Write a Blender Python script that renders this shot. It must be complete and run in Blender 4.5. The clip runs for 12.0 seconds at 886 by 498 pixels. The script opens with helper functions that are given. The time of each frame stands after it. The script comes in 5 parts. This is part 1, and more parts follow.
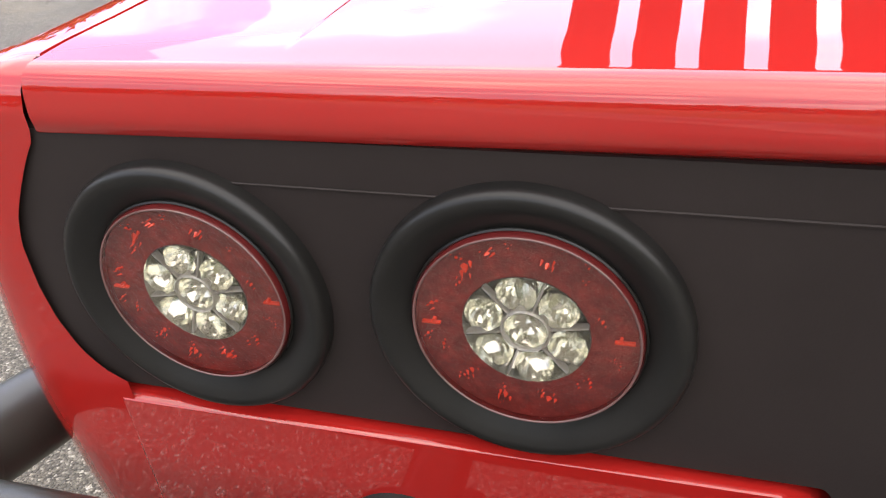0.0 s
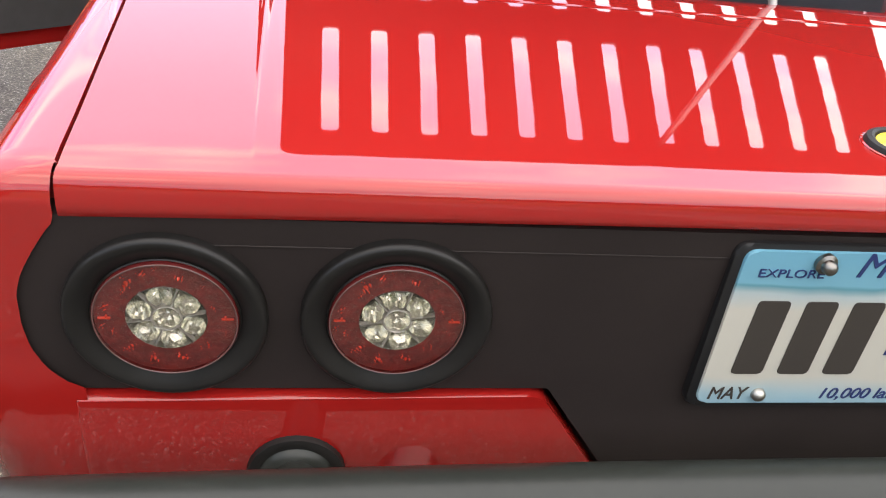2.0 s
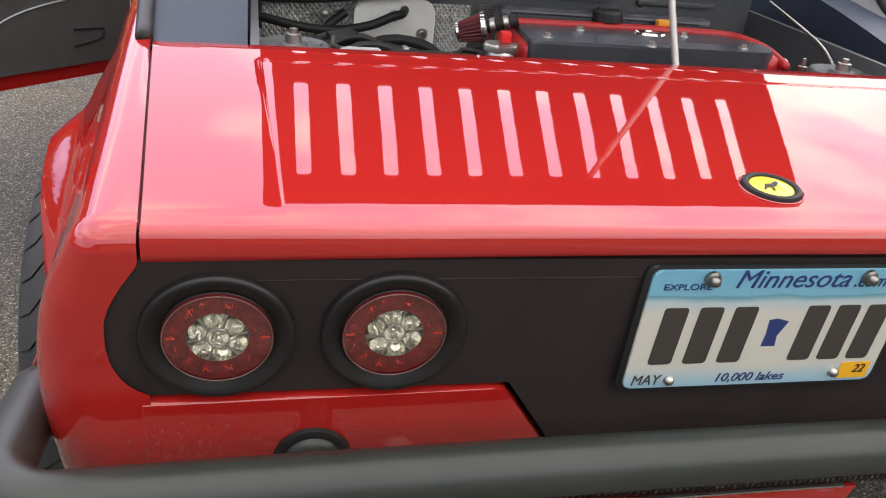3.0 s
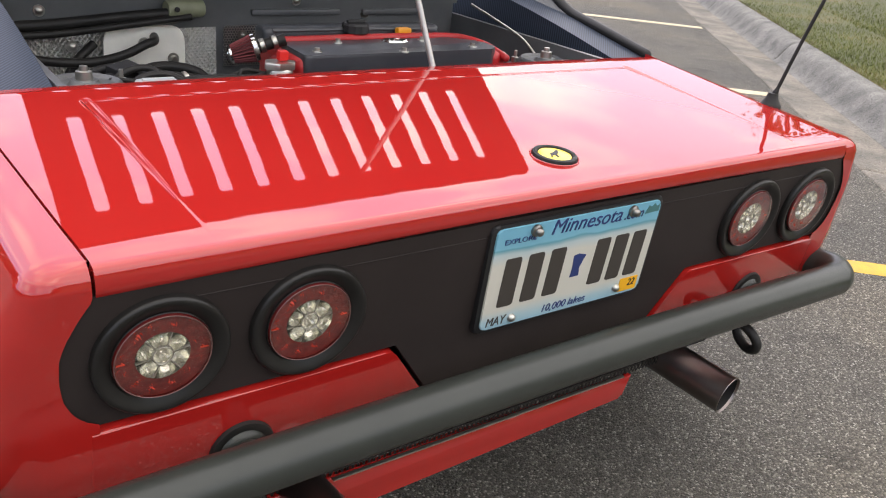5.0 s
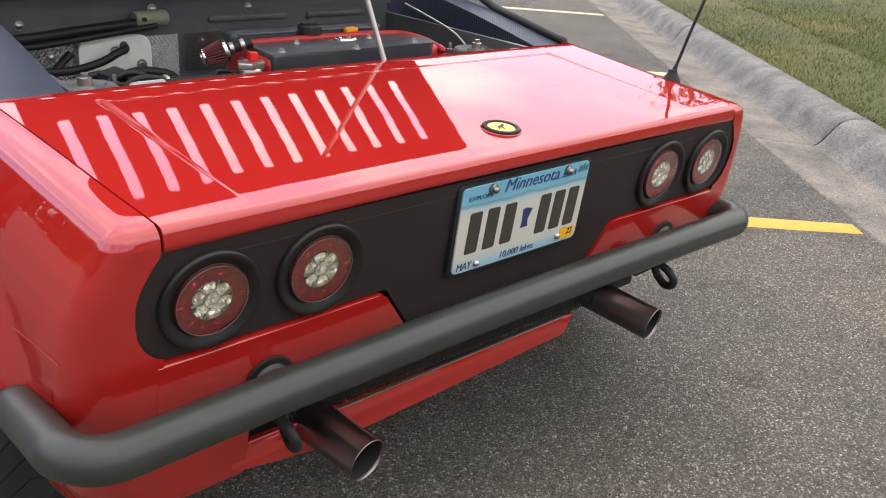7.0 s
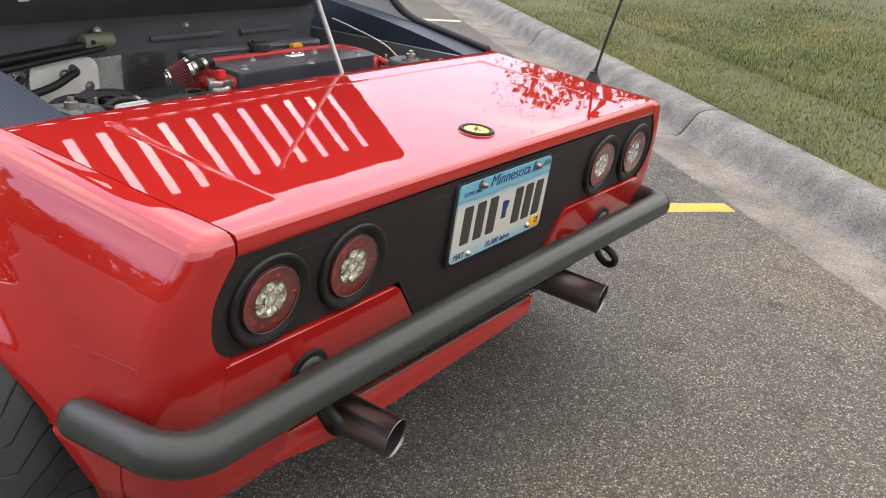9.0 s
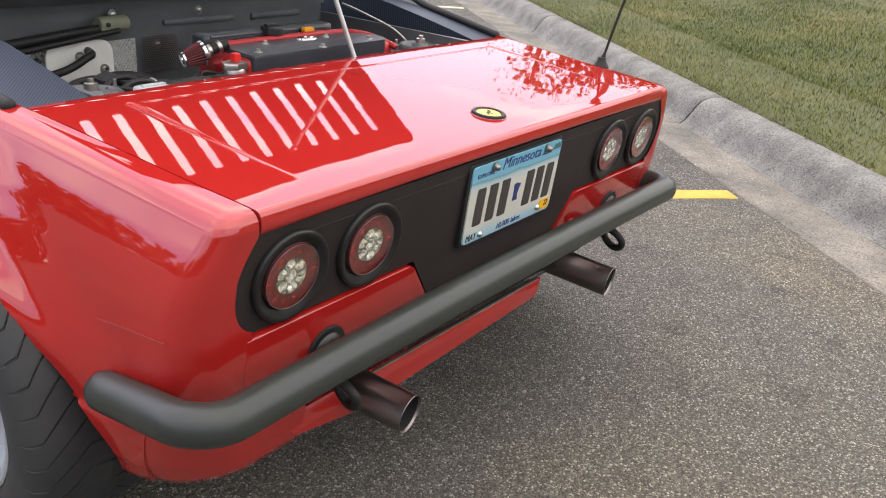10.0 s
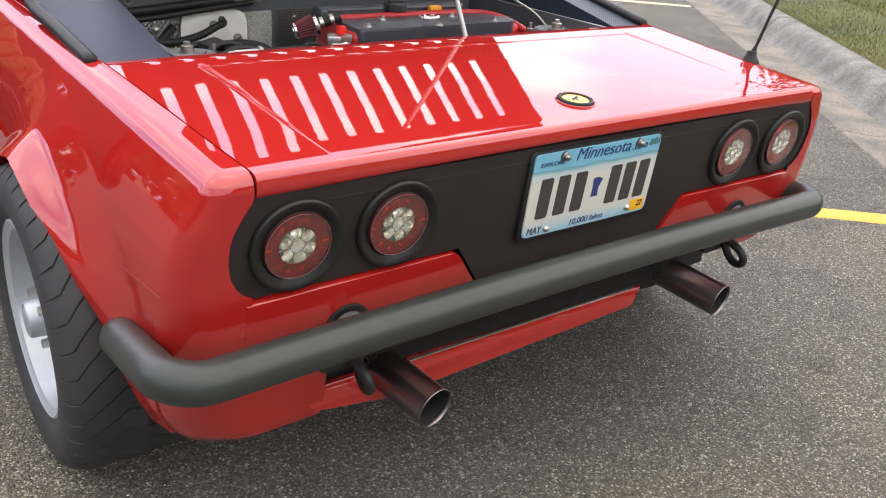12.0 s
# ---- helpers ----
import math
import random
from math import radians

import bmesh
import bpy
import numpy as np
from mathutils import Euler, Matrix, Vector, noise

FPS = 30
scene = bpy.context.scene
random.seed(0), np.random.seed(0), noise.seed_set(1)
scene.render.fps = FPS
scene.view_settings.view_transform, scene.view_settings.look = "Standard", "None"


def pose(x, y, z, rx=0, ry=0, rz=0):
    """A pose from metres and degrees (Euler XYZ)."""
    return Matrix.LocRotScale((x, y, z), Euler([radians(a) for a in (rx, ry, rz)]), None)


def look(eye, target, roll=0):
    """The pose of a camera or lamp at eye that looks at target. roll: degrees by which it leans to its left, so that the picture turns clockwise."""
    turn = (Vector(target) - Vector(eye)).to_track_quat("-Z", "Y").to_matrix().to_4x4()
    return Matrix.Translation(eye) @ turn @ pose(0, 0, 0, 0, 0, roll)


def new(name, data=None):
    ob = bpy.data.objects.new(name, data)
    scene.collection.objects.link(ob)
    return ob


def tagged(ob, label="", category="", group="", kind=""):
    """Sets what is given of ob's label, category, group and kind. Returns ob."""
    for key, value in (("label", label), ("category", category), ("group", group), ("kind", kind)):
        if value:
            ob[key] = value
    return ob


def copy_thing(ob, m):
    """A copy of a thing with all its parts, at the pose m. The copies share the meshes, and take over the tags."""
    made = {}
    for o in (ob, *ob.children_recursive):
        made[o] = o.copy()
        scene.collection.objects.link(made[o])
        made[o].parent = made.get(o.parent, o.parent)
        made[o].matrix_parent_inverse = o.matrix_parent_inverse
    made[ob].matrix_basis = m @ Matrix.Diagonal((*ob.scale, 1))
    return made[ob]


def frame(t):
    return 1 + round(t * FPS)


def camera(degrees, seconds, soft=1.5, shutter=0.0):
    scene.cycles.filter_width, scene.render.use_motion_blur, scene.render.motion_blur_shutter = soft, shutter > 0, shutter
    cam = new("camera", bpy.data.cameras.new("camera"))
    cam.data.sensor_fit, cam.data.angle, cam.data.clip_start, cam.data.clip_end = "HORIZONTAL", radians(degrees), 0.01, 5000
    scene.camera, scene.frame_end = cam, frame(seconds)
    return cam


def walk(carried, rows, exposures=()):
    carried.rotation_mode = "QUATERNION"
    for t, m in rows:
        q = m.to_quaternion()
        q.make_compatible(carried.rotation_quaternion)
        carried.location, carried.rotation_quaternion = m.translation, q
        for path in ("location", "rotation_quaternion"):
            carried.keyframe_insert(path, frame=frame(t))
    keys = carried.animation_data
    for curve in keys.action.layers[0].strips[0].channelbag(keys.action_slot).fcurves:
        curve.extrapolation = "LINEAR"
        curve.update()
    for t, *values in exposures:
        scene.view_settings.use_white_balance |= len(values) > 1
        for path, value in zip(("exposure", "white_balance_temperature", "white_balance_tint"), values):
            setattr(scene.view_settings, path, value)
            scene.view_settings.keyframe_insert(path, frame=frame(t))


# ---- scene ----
cam = camera(55.3, 12.0, 1.1)

PATH = [
    (0, (-0.332, -0.31, 0.806), (-0.934, 1.379, -0.08), -4.0),
    (0.5, (-0.324, -0.331, 0.833), (-0.894, 1.382, -0.028), -3.7),
    (1, (-0.332, -0.347, 0.879), (-0.719, 1.444, 0.076), -1.8),
    (1.5, (-0.384, -0.42, 0.891), (-0.463, 1.386, 0.036), 2.9),
    (2, (-0.464, -0.532, 0.954), (-0.173, 1.212, 0.018), 5.9),
    (2.5, (-0.505, -0.613, 1.037), (-0.102, 1.118, 0.12), 6.3),
    (3, (-0.539, -0.69, 1.049), (-0.099, 1.049, 0.166), 6.3),
    (3.5, (-0.567, -0.74, 1.061), (0.105, 0.954, 0.239), 4.4),
    (3.7, (-0.579, -0.767, 1.082), (0.114, 0.909, 0.239), 4.5),
    (5.3, (-0.853, -0.745, 1.081), (0.306, 0.676, 0.284), 6.1),
    (5.5, (-0.877, -0.751, 1.084), (0.279, 0.673, 0.289), 6.0),
    (6, (-0.896, -0.765, 1.107), (0.264, 0.658, 0.314), 6.0),
    (6.5, (-0.913, -0.802, 1.106), (0.313, 0.567, 0.318), 4.9),
    (7, (-1.015, -0.88, 1.115), (0.255, 0.442, 0.315), 4.6),
    (7.5, (-1.094, -0.875, 1.144), (0.256, 0.375, 0.358), 3.8),
    (7.7, (-1.127, -0.853, 1.123), (0.283, 0.327, 0.335), 4.1),
    (9.3, (-1.298, -0.785, 1.135), (0.21, 0.283, 0.37), 4.5),
    (9.5, (-1.308, -0.778, 1.142), (0.201, 0.284, 0.37), 4.6),
    (10, (-1.319, -0.795, 1.127), (0.18, 0.271, 0.341), 4.8),
    (10.5, (-1.333, -0.801, 1.118), (0.166, 0.262, 0.329), 5.0),
    (11, (-1.305, -0.814, 1.123), (0.194, 0.251, 0.335), 4.9),
    (11.5, (-1.235, -0.85, 1.131), (0.218, 0.27, 0.334), 4.4),
    (12, (-1.061, -0.949, 1.097), (0.066, 0.481, 0.269), 4.4),
]
walk(cam, [(t, look(eye, target, roll)) for t, eye, target, roll in PATH], [(0, 1.54, 7400, 10), (0.5, 1.40, 7300, 10), (1.0, 0.88, 7200, 10), (1.5, 1.19, 7300, 10), (2.0, 1.19, 7400, 10), (3.2, 0.96, 7400, 10), (5.5, 0.98, 7400, 10), (6.5, 0.91, 7400, 10), (7.5, 0.99, 7400, 10), (9.5, 1.02, 7400, 10), (12, 1.18, 7400, 10)])

# ---- world, sun, exposure ----
SUN_EL, SUN_AZ = radians(64), radians(58)
world = bpy.data.worlds.new("sky")
world.use_nodes = True
scene.world = world
wn, wl = world.node_tree.nodes, world.node_tree.links
sky = wn.new("ShaderNodeTexSky")
sky.sky_type = "NISHITA"
sky.sun_disc = False
sky.sun_elevation, sky.sun_rotation = SUN_EL, SUN_AZ
sky.air_density, sky.dust_density = 1.3, 1.2
co = wn.new("ShaderNodeTexCoord")
cloud_map = wn.new("ShaderNodeMapping")
cloud_map.inputs["Scale"].default_value = (1.0, 1.0, 3.4)
cloud = wn.new("ShaderNodeTexNoise")
cloud.inputs["Scale"].default_value = 3.2
cloud.inputs["Detail"].default_value = 7
cloud.inputs["Roughness"].default_value = 0.55
cloud_ramp = wn.new("ShaderNodeValToRGB")
cloud_ramp.color_ramp.elements[0].position = 0.47
cloud_ramp.color_ramp.elements[1].position = 0.72
cloud_mix = wn.new("ShaderNodeMixRGB")
cloud_mix.inputs["Color2"].default_value = (11.0, 11.2, 11.4, 1)
wl.new(co.outputs["Generated"], cloud_map.inputs["Vector"])
wl.new(cloud_map.outputs["Vector"], cloud.inputs["Vector"])
wl.new(cloud.outputs["Fac"], cloud_ramp.inputs["Fac"])
wl.new(cloud_ramp.outputs["Color"], cloud_mix.inputs["Fac"])
veil = wn.new("ShaderNodeMixRGB")
veil.inputs["Fac"].default_value = 0.88
# thin grey cloud all round, clearer blue towards +y
side_dot = wn.new("ShaderNodeVectorMath")
side_dot.operation = "DOT_PRODUCT"
side_dot.inputs[1].default_value = (-0.10, 0.95, 0)
wl.new(co.outputs["Generated"], side_dot.inputs[0])
veil_ramp = wn.new("ShaderNodeMapRange")
veil_ramp.interpolation_type = "SMOOTHSTEP"
veil_ramp.inputs["From Min"].default_value, veil_ramp.inputs["From Max"].default_value = -0.25, 0.85
veil_color = wn.new("ShaderNodeMixRGB")
veil_color.inputs["Color1"].default_value = (4.7, 5.5, 7.4, 1)
veil_color.inputs["Color2"].default_value = (3.7, 4.7, 8.8, 1)
wl.new(side_dot.outputs["Value"], veil_ramp.inputs["Value"])
wl.new(veil_ramp.outputs["Result"], veil_color.inputs["Fac"])
west_dot = wn.new("ShaderNodeVectorMath")
west_dot.operation = "DOT_PRODUCT"
west_dot.inputs[1].default_value = (0.80, 0.60, 0)
wl.new(co.outputs["Generated"], west_dot.inputs[0])
west_ramp = wn.new("ShaderNodeMapRange")
west_ramp.interpolation_type = "SMOOTHSTEP"
west_ramp.inputs["From Min"].default_value, west_ramp.inputs["From Max"].default_value = -0.2, -0.9
west = wn.new("ShaderNodeMixRGB")
west.inputs["Color2"].default_value = (3.2, 3.8, 5.4, 1)
wl.new(west_dot.outputs["Value"], west_ramp.inputs["Value"])
wl.new(west_ramp.outputs["Result"], west.inputs["Fac"])
wl.new(veil_color.outputs["Color"], west.inputs["Color1"])
wl.new(west.outputs["Color"], veil.inputs["Color2"])
wl.new(sky.outputs["Color"], veil.inputs["Color1"])
wl.new(veil.outputs["Color"], cloud_mix.inputs["Color1"])
wl.new(cloud_mix.outputs["Color"], wn["Background"].inputs["Color"])
wn["Background"].inputs["Strength"].default_value = 0.15
sun = new("sun", bpy.data.lights.new("sun", "SUN"))
sun.data.energy, sun.data.angle, sun.data.color = 1.30, radians(150), (1.0, 0.84, 0.62)
sun_dir = Vector((math.sin(SUN_AZ) * math.cos(SUN_EL), math.cos(SUN_AZ) * math.cos(SUN_EL), math.sin(SUN_EL)))
sun.matrix_world = look(sun_dir * 60, (0, 0, 0))


# ---- materials ----
def material(name, color, rough=0.5, metal=0.0, **extra):
    """Principled material; color2/scale: mottling, fine: grain scale, bump: relief, coat: clear lacquer."""
    m = bpy.data.materials.new(name)
    m.use_nodes = True
    nt = m.node_tree
    n, l = nt.nodes, nt.links
    b = n["Principled BSDF"]
    b.inputs["Base Color"].default_value = (*color, 1)
    b.inputs["Roughness"].default_value = rough
    b.inputs["Metallic"].default_value = metal
    if "coat" in extra:
        b.inputs["Coat Weight"].default_value = extra["coat"]
        b.inputs["Coat Roughness"].default_value = extra.get("coat_rough", 0.02)
    if "spec" in extra:
        b.inputs["Specular IOR Level"].default_value = extra["spec"]
    if "glass" in extra:
        b.inputs["Transmission Weight"].default_value = extra["glass"]
        b.inputs["IOR"].default_value = extra.get("ior", 1.45)
    tc = n.new("ShaderNodeTexCoord")
    if "color2" in extra:
        big = n.new("ShaderNodeTexNoise")
        big.inputs["Scale"].default_value = extra.get("scale", 6)
        big.inputs["Detail"].default_value = 6
        big.inputs["Roughness"].default_value = 0.62
        l.new(tc.outputs["Object"], big.inputs["Vector"])
        ramp = n.new("ShaderNodeValToRGB")
        lo, hi = extra.get("band", (0.35, 0.68))
        ramp.color_ramp.elements[0].position, ramp.color_ramp.elements[1].position = lo, hi
        ramp.color_ramp.elements[0].color = (*color, 1)
        ramp.color_ramp.elements[1].color = (*extra["color2"], 1)
        l.new(big.outputs["Fac"], ramp.inputs["Fac"])
        l.new(ramp.outputs["Color"], b.inputs["Base Color"])
        if "rough2" in extra:
            mr = n.new("ShaderNodeMapRange")
            mr.inputs["From Min"].default_value, mr.inputs["From Max"].default_value = lo, hi
            mr.inputs["To Min"].default_value, mr.inputs["To Max"].default_value = rough, extra["rough2"]
            l.new(big.outputs["Fac"], mr.inputs["Value"])
            l.new(mr.outputs["Result"], b.inputs["Roughness"])
    if "bump" in extra:
        fine = n.new("ShaderNodeTexNoise")
        fine.inputs["Scale"].default_value = extra.get("fine", 300)
        fine.inputs["Detail"].default_value = 3
        l.new(tc.outputs["Object"], fine.inputs["Vector"])
        bp = n.new("ShaderNodeBump")
        bp.inputs["Strength"].default_value = extra["bump"]
        bp.inputs["Distance"].default_value = extra.get("depth", 0.001)
        l.new(fine.outputs["Fac"], bp.inputs["Height"])
        l.new(bp.outputs["Normal"], b.inputs["Normal"])
    return m


def paint_material():
    m = material("red_paint", (0.385, 0.0165, 0.0135), 0.5, coat=1.0, coat_rough=0.020, color2=(0.375, 0.0125, 0.0115), scale=3)
    n, l = m.node_tree.nodes, m.node_tree.links
    b = n["Principled BSDF"]
    b.inputs["Coat IOR"].default_value = 1.72
    b.inputs["Specular IOR Level"].default_value = 0.0
    tc = n.new("ShaderNodeTexCoord")
    peel = n.new("ShaderNodeTexNoise")
    peel.inputs["Scale"].default_value = 9
    peel.inputs["Detail"].default_value = 2
    l.new(tc.outputs["Object"], peel.inputs["Vector"])
    bp = n.new("ShaderNodeBump")
    bp.inputs["Strength"].default_value = 0.05
    bp.inputs["Distance"].default_value = 0.004
    l.new(peel.outputs["Fac"], bp.inputs["Height"])
    l.new(bp.outputs["Normal"], b.inputs["Coat Normal"])
    return m


def asphalt_material():
    m = material("asphalt", (0.10, 0.095, 0.088), 0.85)
    n, l = m.node_tree.nodes, m.node_tree.links
    b = n["Principled BSDF"]
    tc = n.new("ShaderNodeTexCoord")

    def noise_tex(scale, detail=4):
        t = n.new("ShaderNodeTexNoise")
        t.inputs["Scale"].default_value, t.inputs["Detail"].default_value = scale, detail
        l.new(tc.outputs["Object"], t.inputs["Vector"])
        return t

    def ramp(src, stops):
        r = n.new("ShaderNodeValToRGB")
        while len(r.color_ramp.elements) < len(stops):
            r.color_ramp.elements.new(0.5)
        for e, (p, c) in zip(r.color_ramp.elements, stops):
            e.position, e.color = p, (*c, 1)
        l.new(src, r.inputs["Fac"])
        return r

    def mix(fac, a, c2, kind="MIX", amount=None):
        x = n.new("ShaderNodeMixRGB")
        x.blend_type = kind
        if fac is None:
            x.inputs["Fac"].default_value = amount
        else:
            l.new(fac, x.inputs["Fac"])
        l.new(a, x.inputs["Color1"])
        l.new(c2, x.inputs["Color2"])
        return x

    stones = n.new("ShaderNodeTexVoronoi")
    stones.inputs["Scale"].default_value = 240
    l.new(tc.outputs["Object"], stones.inputs["Vector"])
    stone_col = n.new("ShaderNodeSeparateColor")
    l.new(stones.outputs["Color"], stone_col.inputs["Color"])
    tint = ramp(stone_col.outputs["Red"], [(0.0, (0.062, 0.057, 0.048)), (0.45, (0.124, 0.114, 0.096)), (0.74, (0.172, 0.158, 0.134)), (0.90, (0.25, 0.233, 0.198)), (1.0, (0.50, 0.475, 0.42))])
    edge = ramp(stones.outputs["Distance"], [(0.30, (1, 1, 1)), (0.80, (0.55, 0.54, 0.53))])
    base = mix(None, tint.outputs["Color"], edge.outputs["Color"], "MULTIPLY", 0.50)
    stain = ramp(noise_tex(0.9, 6).outputs["Fac"], [(0.36, (0.70, 0.71, 0.72)), (0.52, (0.92, 0.915, 0.895)), (0.70, (1.18, 1.10, 0.96))])
    base = mix(None, base.outputs["Color"], stain.outputs["Color"], "MULTIPLY", 1.0)
    spots = ramp(noise_tex(5.5, 3).outputs["Fac"], [(0.30, (0.55, 0.55, 0.55)), (0.42, (1, 1, 1))])
    base = mix(None, base.outputs["Color"], spots.outputs["Color"], "MULTIPLY", 0.7)
    l.new(base.outputs["Color"], b.inputs["Base Color"])
    bp = n.new("ShaderNodeBump")
    bp.inputs["Strength"].default_value, bp.inputs["Distance"].default_value = 1.0, 0.005
    inv = n.new("ShaderNodeMath")
    inv.operation = "MULTIPLY"
    inv.inputs[1].default_value = -1.0
    l.new(stones.outputs["Distance"], inv.inputs[0])
    l.new(inv.outputs["Value"], bp.inputs["Height"])
    l.new(bp.outputs["Normal"], b.inputs["Normal"])
    return m


def concrete_material(name, dark, light, scale):
    """Stains at arm's length, sand grains and pits close to."""
    m = material(name, dark, 0.88, color2=light, scale=scale, band=(0.32, 0.68))
    n, l = m.node_tree.nodes, m.node_tree.links
    b = n["Principled BSDF"]
    tc = n.new("ShaderNodeTexCoord")
    grain = n.new("ShaderNodeTexVoronoi")
    grain.inputs["Scale"].default_value = 170
    l.new(tc.outputs["Object"], grain.inputs["Vector"])
    sep = n.new("ShaderNodeSeparateColor")
    l.new(grain.outputs["Color"], sep.inputs["Color"])
    speck = n.new("ShaderNodeValToRGB")
    speck.color_ramp.elements.new(0.5)
    for e, (p, c) in zip(speck.color_ramp.elements, [(0.0, 0.55), (0.25, 0.95), (1.0, 1.35)]):
        e.position, e.color = p, (c, c, c, 1)
    l.new(sep.outputs["Red"], speck.inputs["Fac"])
    mix = n.new("ShaderNodeMixRGB")
    mix.blend_type = "MULTIPLY"
    mix.inputs["Fac"].default_value = 1.0
    old = b.inputs["Base Color"].links[0].from_socket
    l.new(old, mix.inputs["Color1"])
    l.new(speck.outputs["Color"], mix.inputs["Color2"])
    l.new(mix.outputs["Color"], b.inputs["Base Color"])
    pits = n.new("ShaderNodeTexNoise")
    pits.inputs["Scale"].default_value, pits.inputs["Detail"].default_value = 75, 6
    l.new(tc.outputs["Object"], pits.inputs["Vector"])
    bp = n.new("ShaderNodeBump")
    bp.inputs["Strength"].default_value, bp.inputs["Distance"].default_value = 0.9, 0.006
    l.new(pits.outputs["Fac"], bp.inputs["Height"])
    l.new(bp.outputs["Normal"], b.inputs["Normal"])
    return m


def carbon_material():
    """Twill weave: diagonal ribs that alternate in two directions."""
    m = material("carbon_fibre", (0.020, 0.023, 0.028), 0.5, coat=0.05, coat_rough=0.35, spec=0.20)
    n, l = m.node_tree.nodes, m.node_tree.links
    b = n["Principled BSDF"]
    tc = n.new("ShaderNodeTexCoord")
    mp = n.new("ShaderNodeMapping")
    mp.inputs["Rotation"].default_value = (0, 0, radians(45))
    wv = n.new("ShaderNodeTexWave")
    wv.inputs["Scale"].default_value = 62
    wv.inputs["Distortion"].default_value = 0.3
    l.new(tc.outputs["Object"], mp.inputs["Vector"])
    l.new(mp.outputs["Vector"], wv.inputs["Vector"])
    r = n.new("ShaderNodeValToRGB")
    r.color_ramp.elements[0].color = (0.018, 0.023, 0.033, 1)
    r.color_ramp.elements[1].color = (0.046, 0.061, 0.092, 1)
    l.new(wv.outputs["Fac"], r.inputs["Fac"])
    l.new(r.outputs["Color"], b.inputs["Base Color"])
    bp = n.new("ShaderNodeBump")
    bp.inputs["Strength"].default_value, bp.inputs["Distance"].default_value = 0.25, 0.0006
    l.new(wv.outputs["Fac"], bp.inputs["Height"])
    l.new(bp.outputs["Normal"], b.inputs["Normal"])
    return m


def foil_material():
    """Embossed aluminium foil: two families of crossed ribs."""
    m = material("embossed_foil", (0.98, 0.97, 0.92), 0.24, 0.55, color2=(0.94, 0.92, 0.84), scale=14)
    n, l = m.node_tree.nodes, m.node_tree.links
    b = n["Principled BSDF"]
    tc = n.new("ShaderNodeTexCoord")
    waves = []
    for turn in (38, -38):
        mp = n.new("ShaderNodeMapping")
        mp.inputs["Rotation"].default_value = (0, radians(turn), 0)
        wv = n.new("ShaderNodeTexWave")
        wv.inputs["Scale"].default_value = 40
        wv.inputs["Distortion"].default_value = 0.6
        l.new(tc.outputs["Object"], mp.inputs["Vector"])
        l.new(mp.outputs["Vector"], wv.inputs["Vector"])
        waves.append(wv)
    mx = n.new("ShaderNodeMath")
    mx.operation = "MAXIMUM"
    l.new(waves[0].outputs["Fac"], mx.inputs[0])
    l.new(waves[1].outputs["Fac"], mx.inputs[1])
    bp = n.new("ShaderNodeBump")
    bp.inputs["Strength"].default_value, bp.inputs["Distance"].default_value = 1.0, 0.005
    l.new(mx.outputs["Value"], bp.inputs["Height"])
    l.new(bp.outputs["Normal"], b.inputs["Normal"])
    return m


def grass_material(name, dark, light, straw):
    m = material(name, dark, 0.7)
    n, l = m.node_tree.nodes, m.node_tree.links
    b = n["Principled BSDF"]
    geo = n.new("ShaderNodeNewGeometry")
    tc = n.new("ShaderNodeTexCoord")
    r = n.new("ShaderNodeValToRGB")
    r.color_ramp.elements.new(0.5)
    for e, (p, c) in zip(r.color_ramp.elements, [(0.0, dark), (0.55, light), (1.0, straw)]):
        e.position, e.color = p, (*c, 1)
    big = n.new("ShaderNodeTexNoise")
    big.inputs["Scale"].default_value = 1.3
    big.inputs["Detail"].default_value = 5
    l.new(tc.outputs["Object"], big.inputs["Vector"])
    add = n.new("ShaderNodeMath")
    add.operation = "MULTIPLY_ADD"
    add.inputs[1].default_value = 0.45
    l.new(geo.outputs["Random Per Island"], add.inputs[0])
    sub = n.new("ShaderNodeMapRange")
    sub.inputs["From Min"].default_value, sub.inputs["From Max"].default_value = 0.35, 0.72
    sub.inputs["To Min"].default_value, sub.inputs["To Max"].default_value = 0.0, 0.62
    l.new(big.outputs["Fac"], sub.inputs["Value"])
    l.new(sub.outputs["Result"], add.inputs[2])
    l.new(add.outputs["Value"], r.inputs["Fac"])
    l.new(r.outputs["Color"], b.inputs["Base Color"])
    return m


RED = paint_material()
RED_IN = material("red_primer_shade", (0.30, 0.012, 0.012), 0.5)
ASPHALT = asphalt_material()
CARBON = carbon_material()
FOIL = foil_material()
HOOD_IN = material("grey_hood_lining", (0.17, 0.175, 0.18), 0.6, color2=(0.13, 0.135, 0.14), scale=5, bump=0.3, fine=120)
SATIN = material("satin_black_panel", (0.0245, 0.0188, 0.0178), 0.50, spec=0.20, color2=(0.031, 0.024, 0.0225), scale=9, bump=0.15, fine=900, depth=0.0004)
BUMPER = material("black_powder_coat", (0.027, 0.0305, 0.0270), 0.32, spec=0.42, color2=(0.034, 0.038, 0.033), scale=7, bump=0.25, fine=1100, depth=0.0005)
RUBBER = material("black_rubber", (0.014, 0.0135, 0.013), 0.45, spec=0.28, color2=(0.020, 0.019, 0.018), scale=18, bump=0.2, fine=500)
TYRE = material("tyre_rubber", (0.023, 0.023, 0.023), 0.7, color2=(0.034, 0.033, 0.032), scale=12, bump=0.4, fine=260)
DARK = material("dark_bay_paint", (0.088, 0.093, 0.096), 0.36, color2=(0.118, 0.122, 0.124), scale=8, bump=0.2, fine=200)
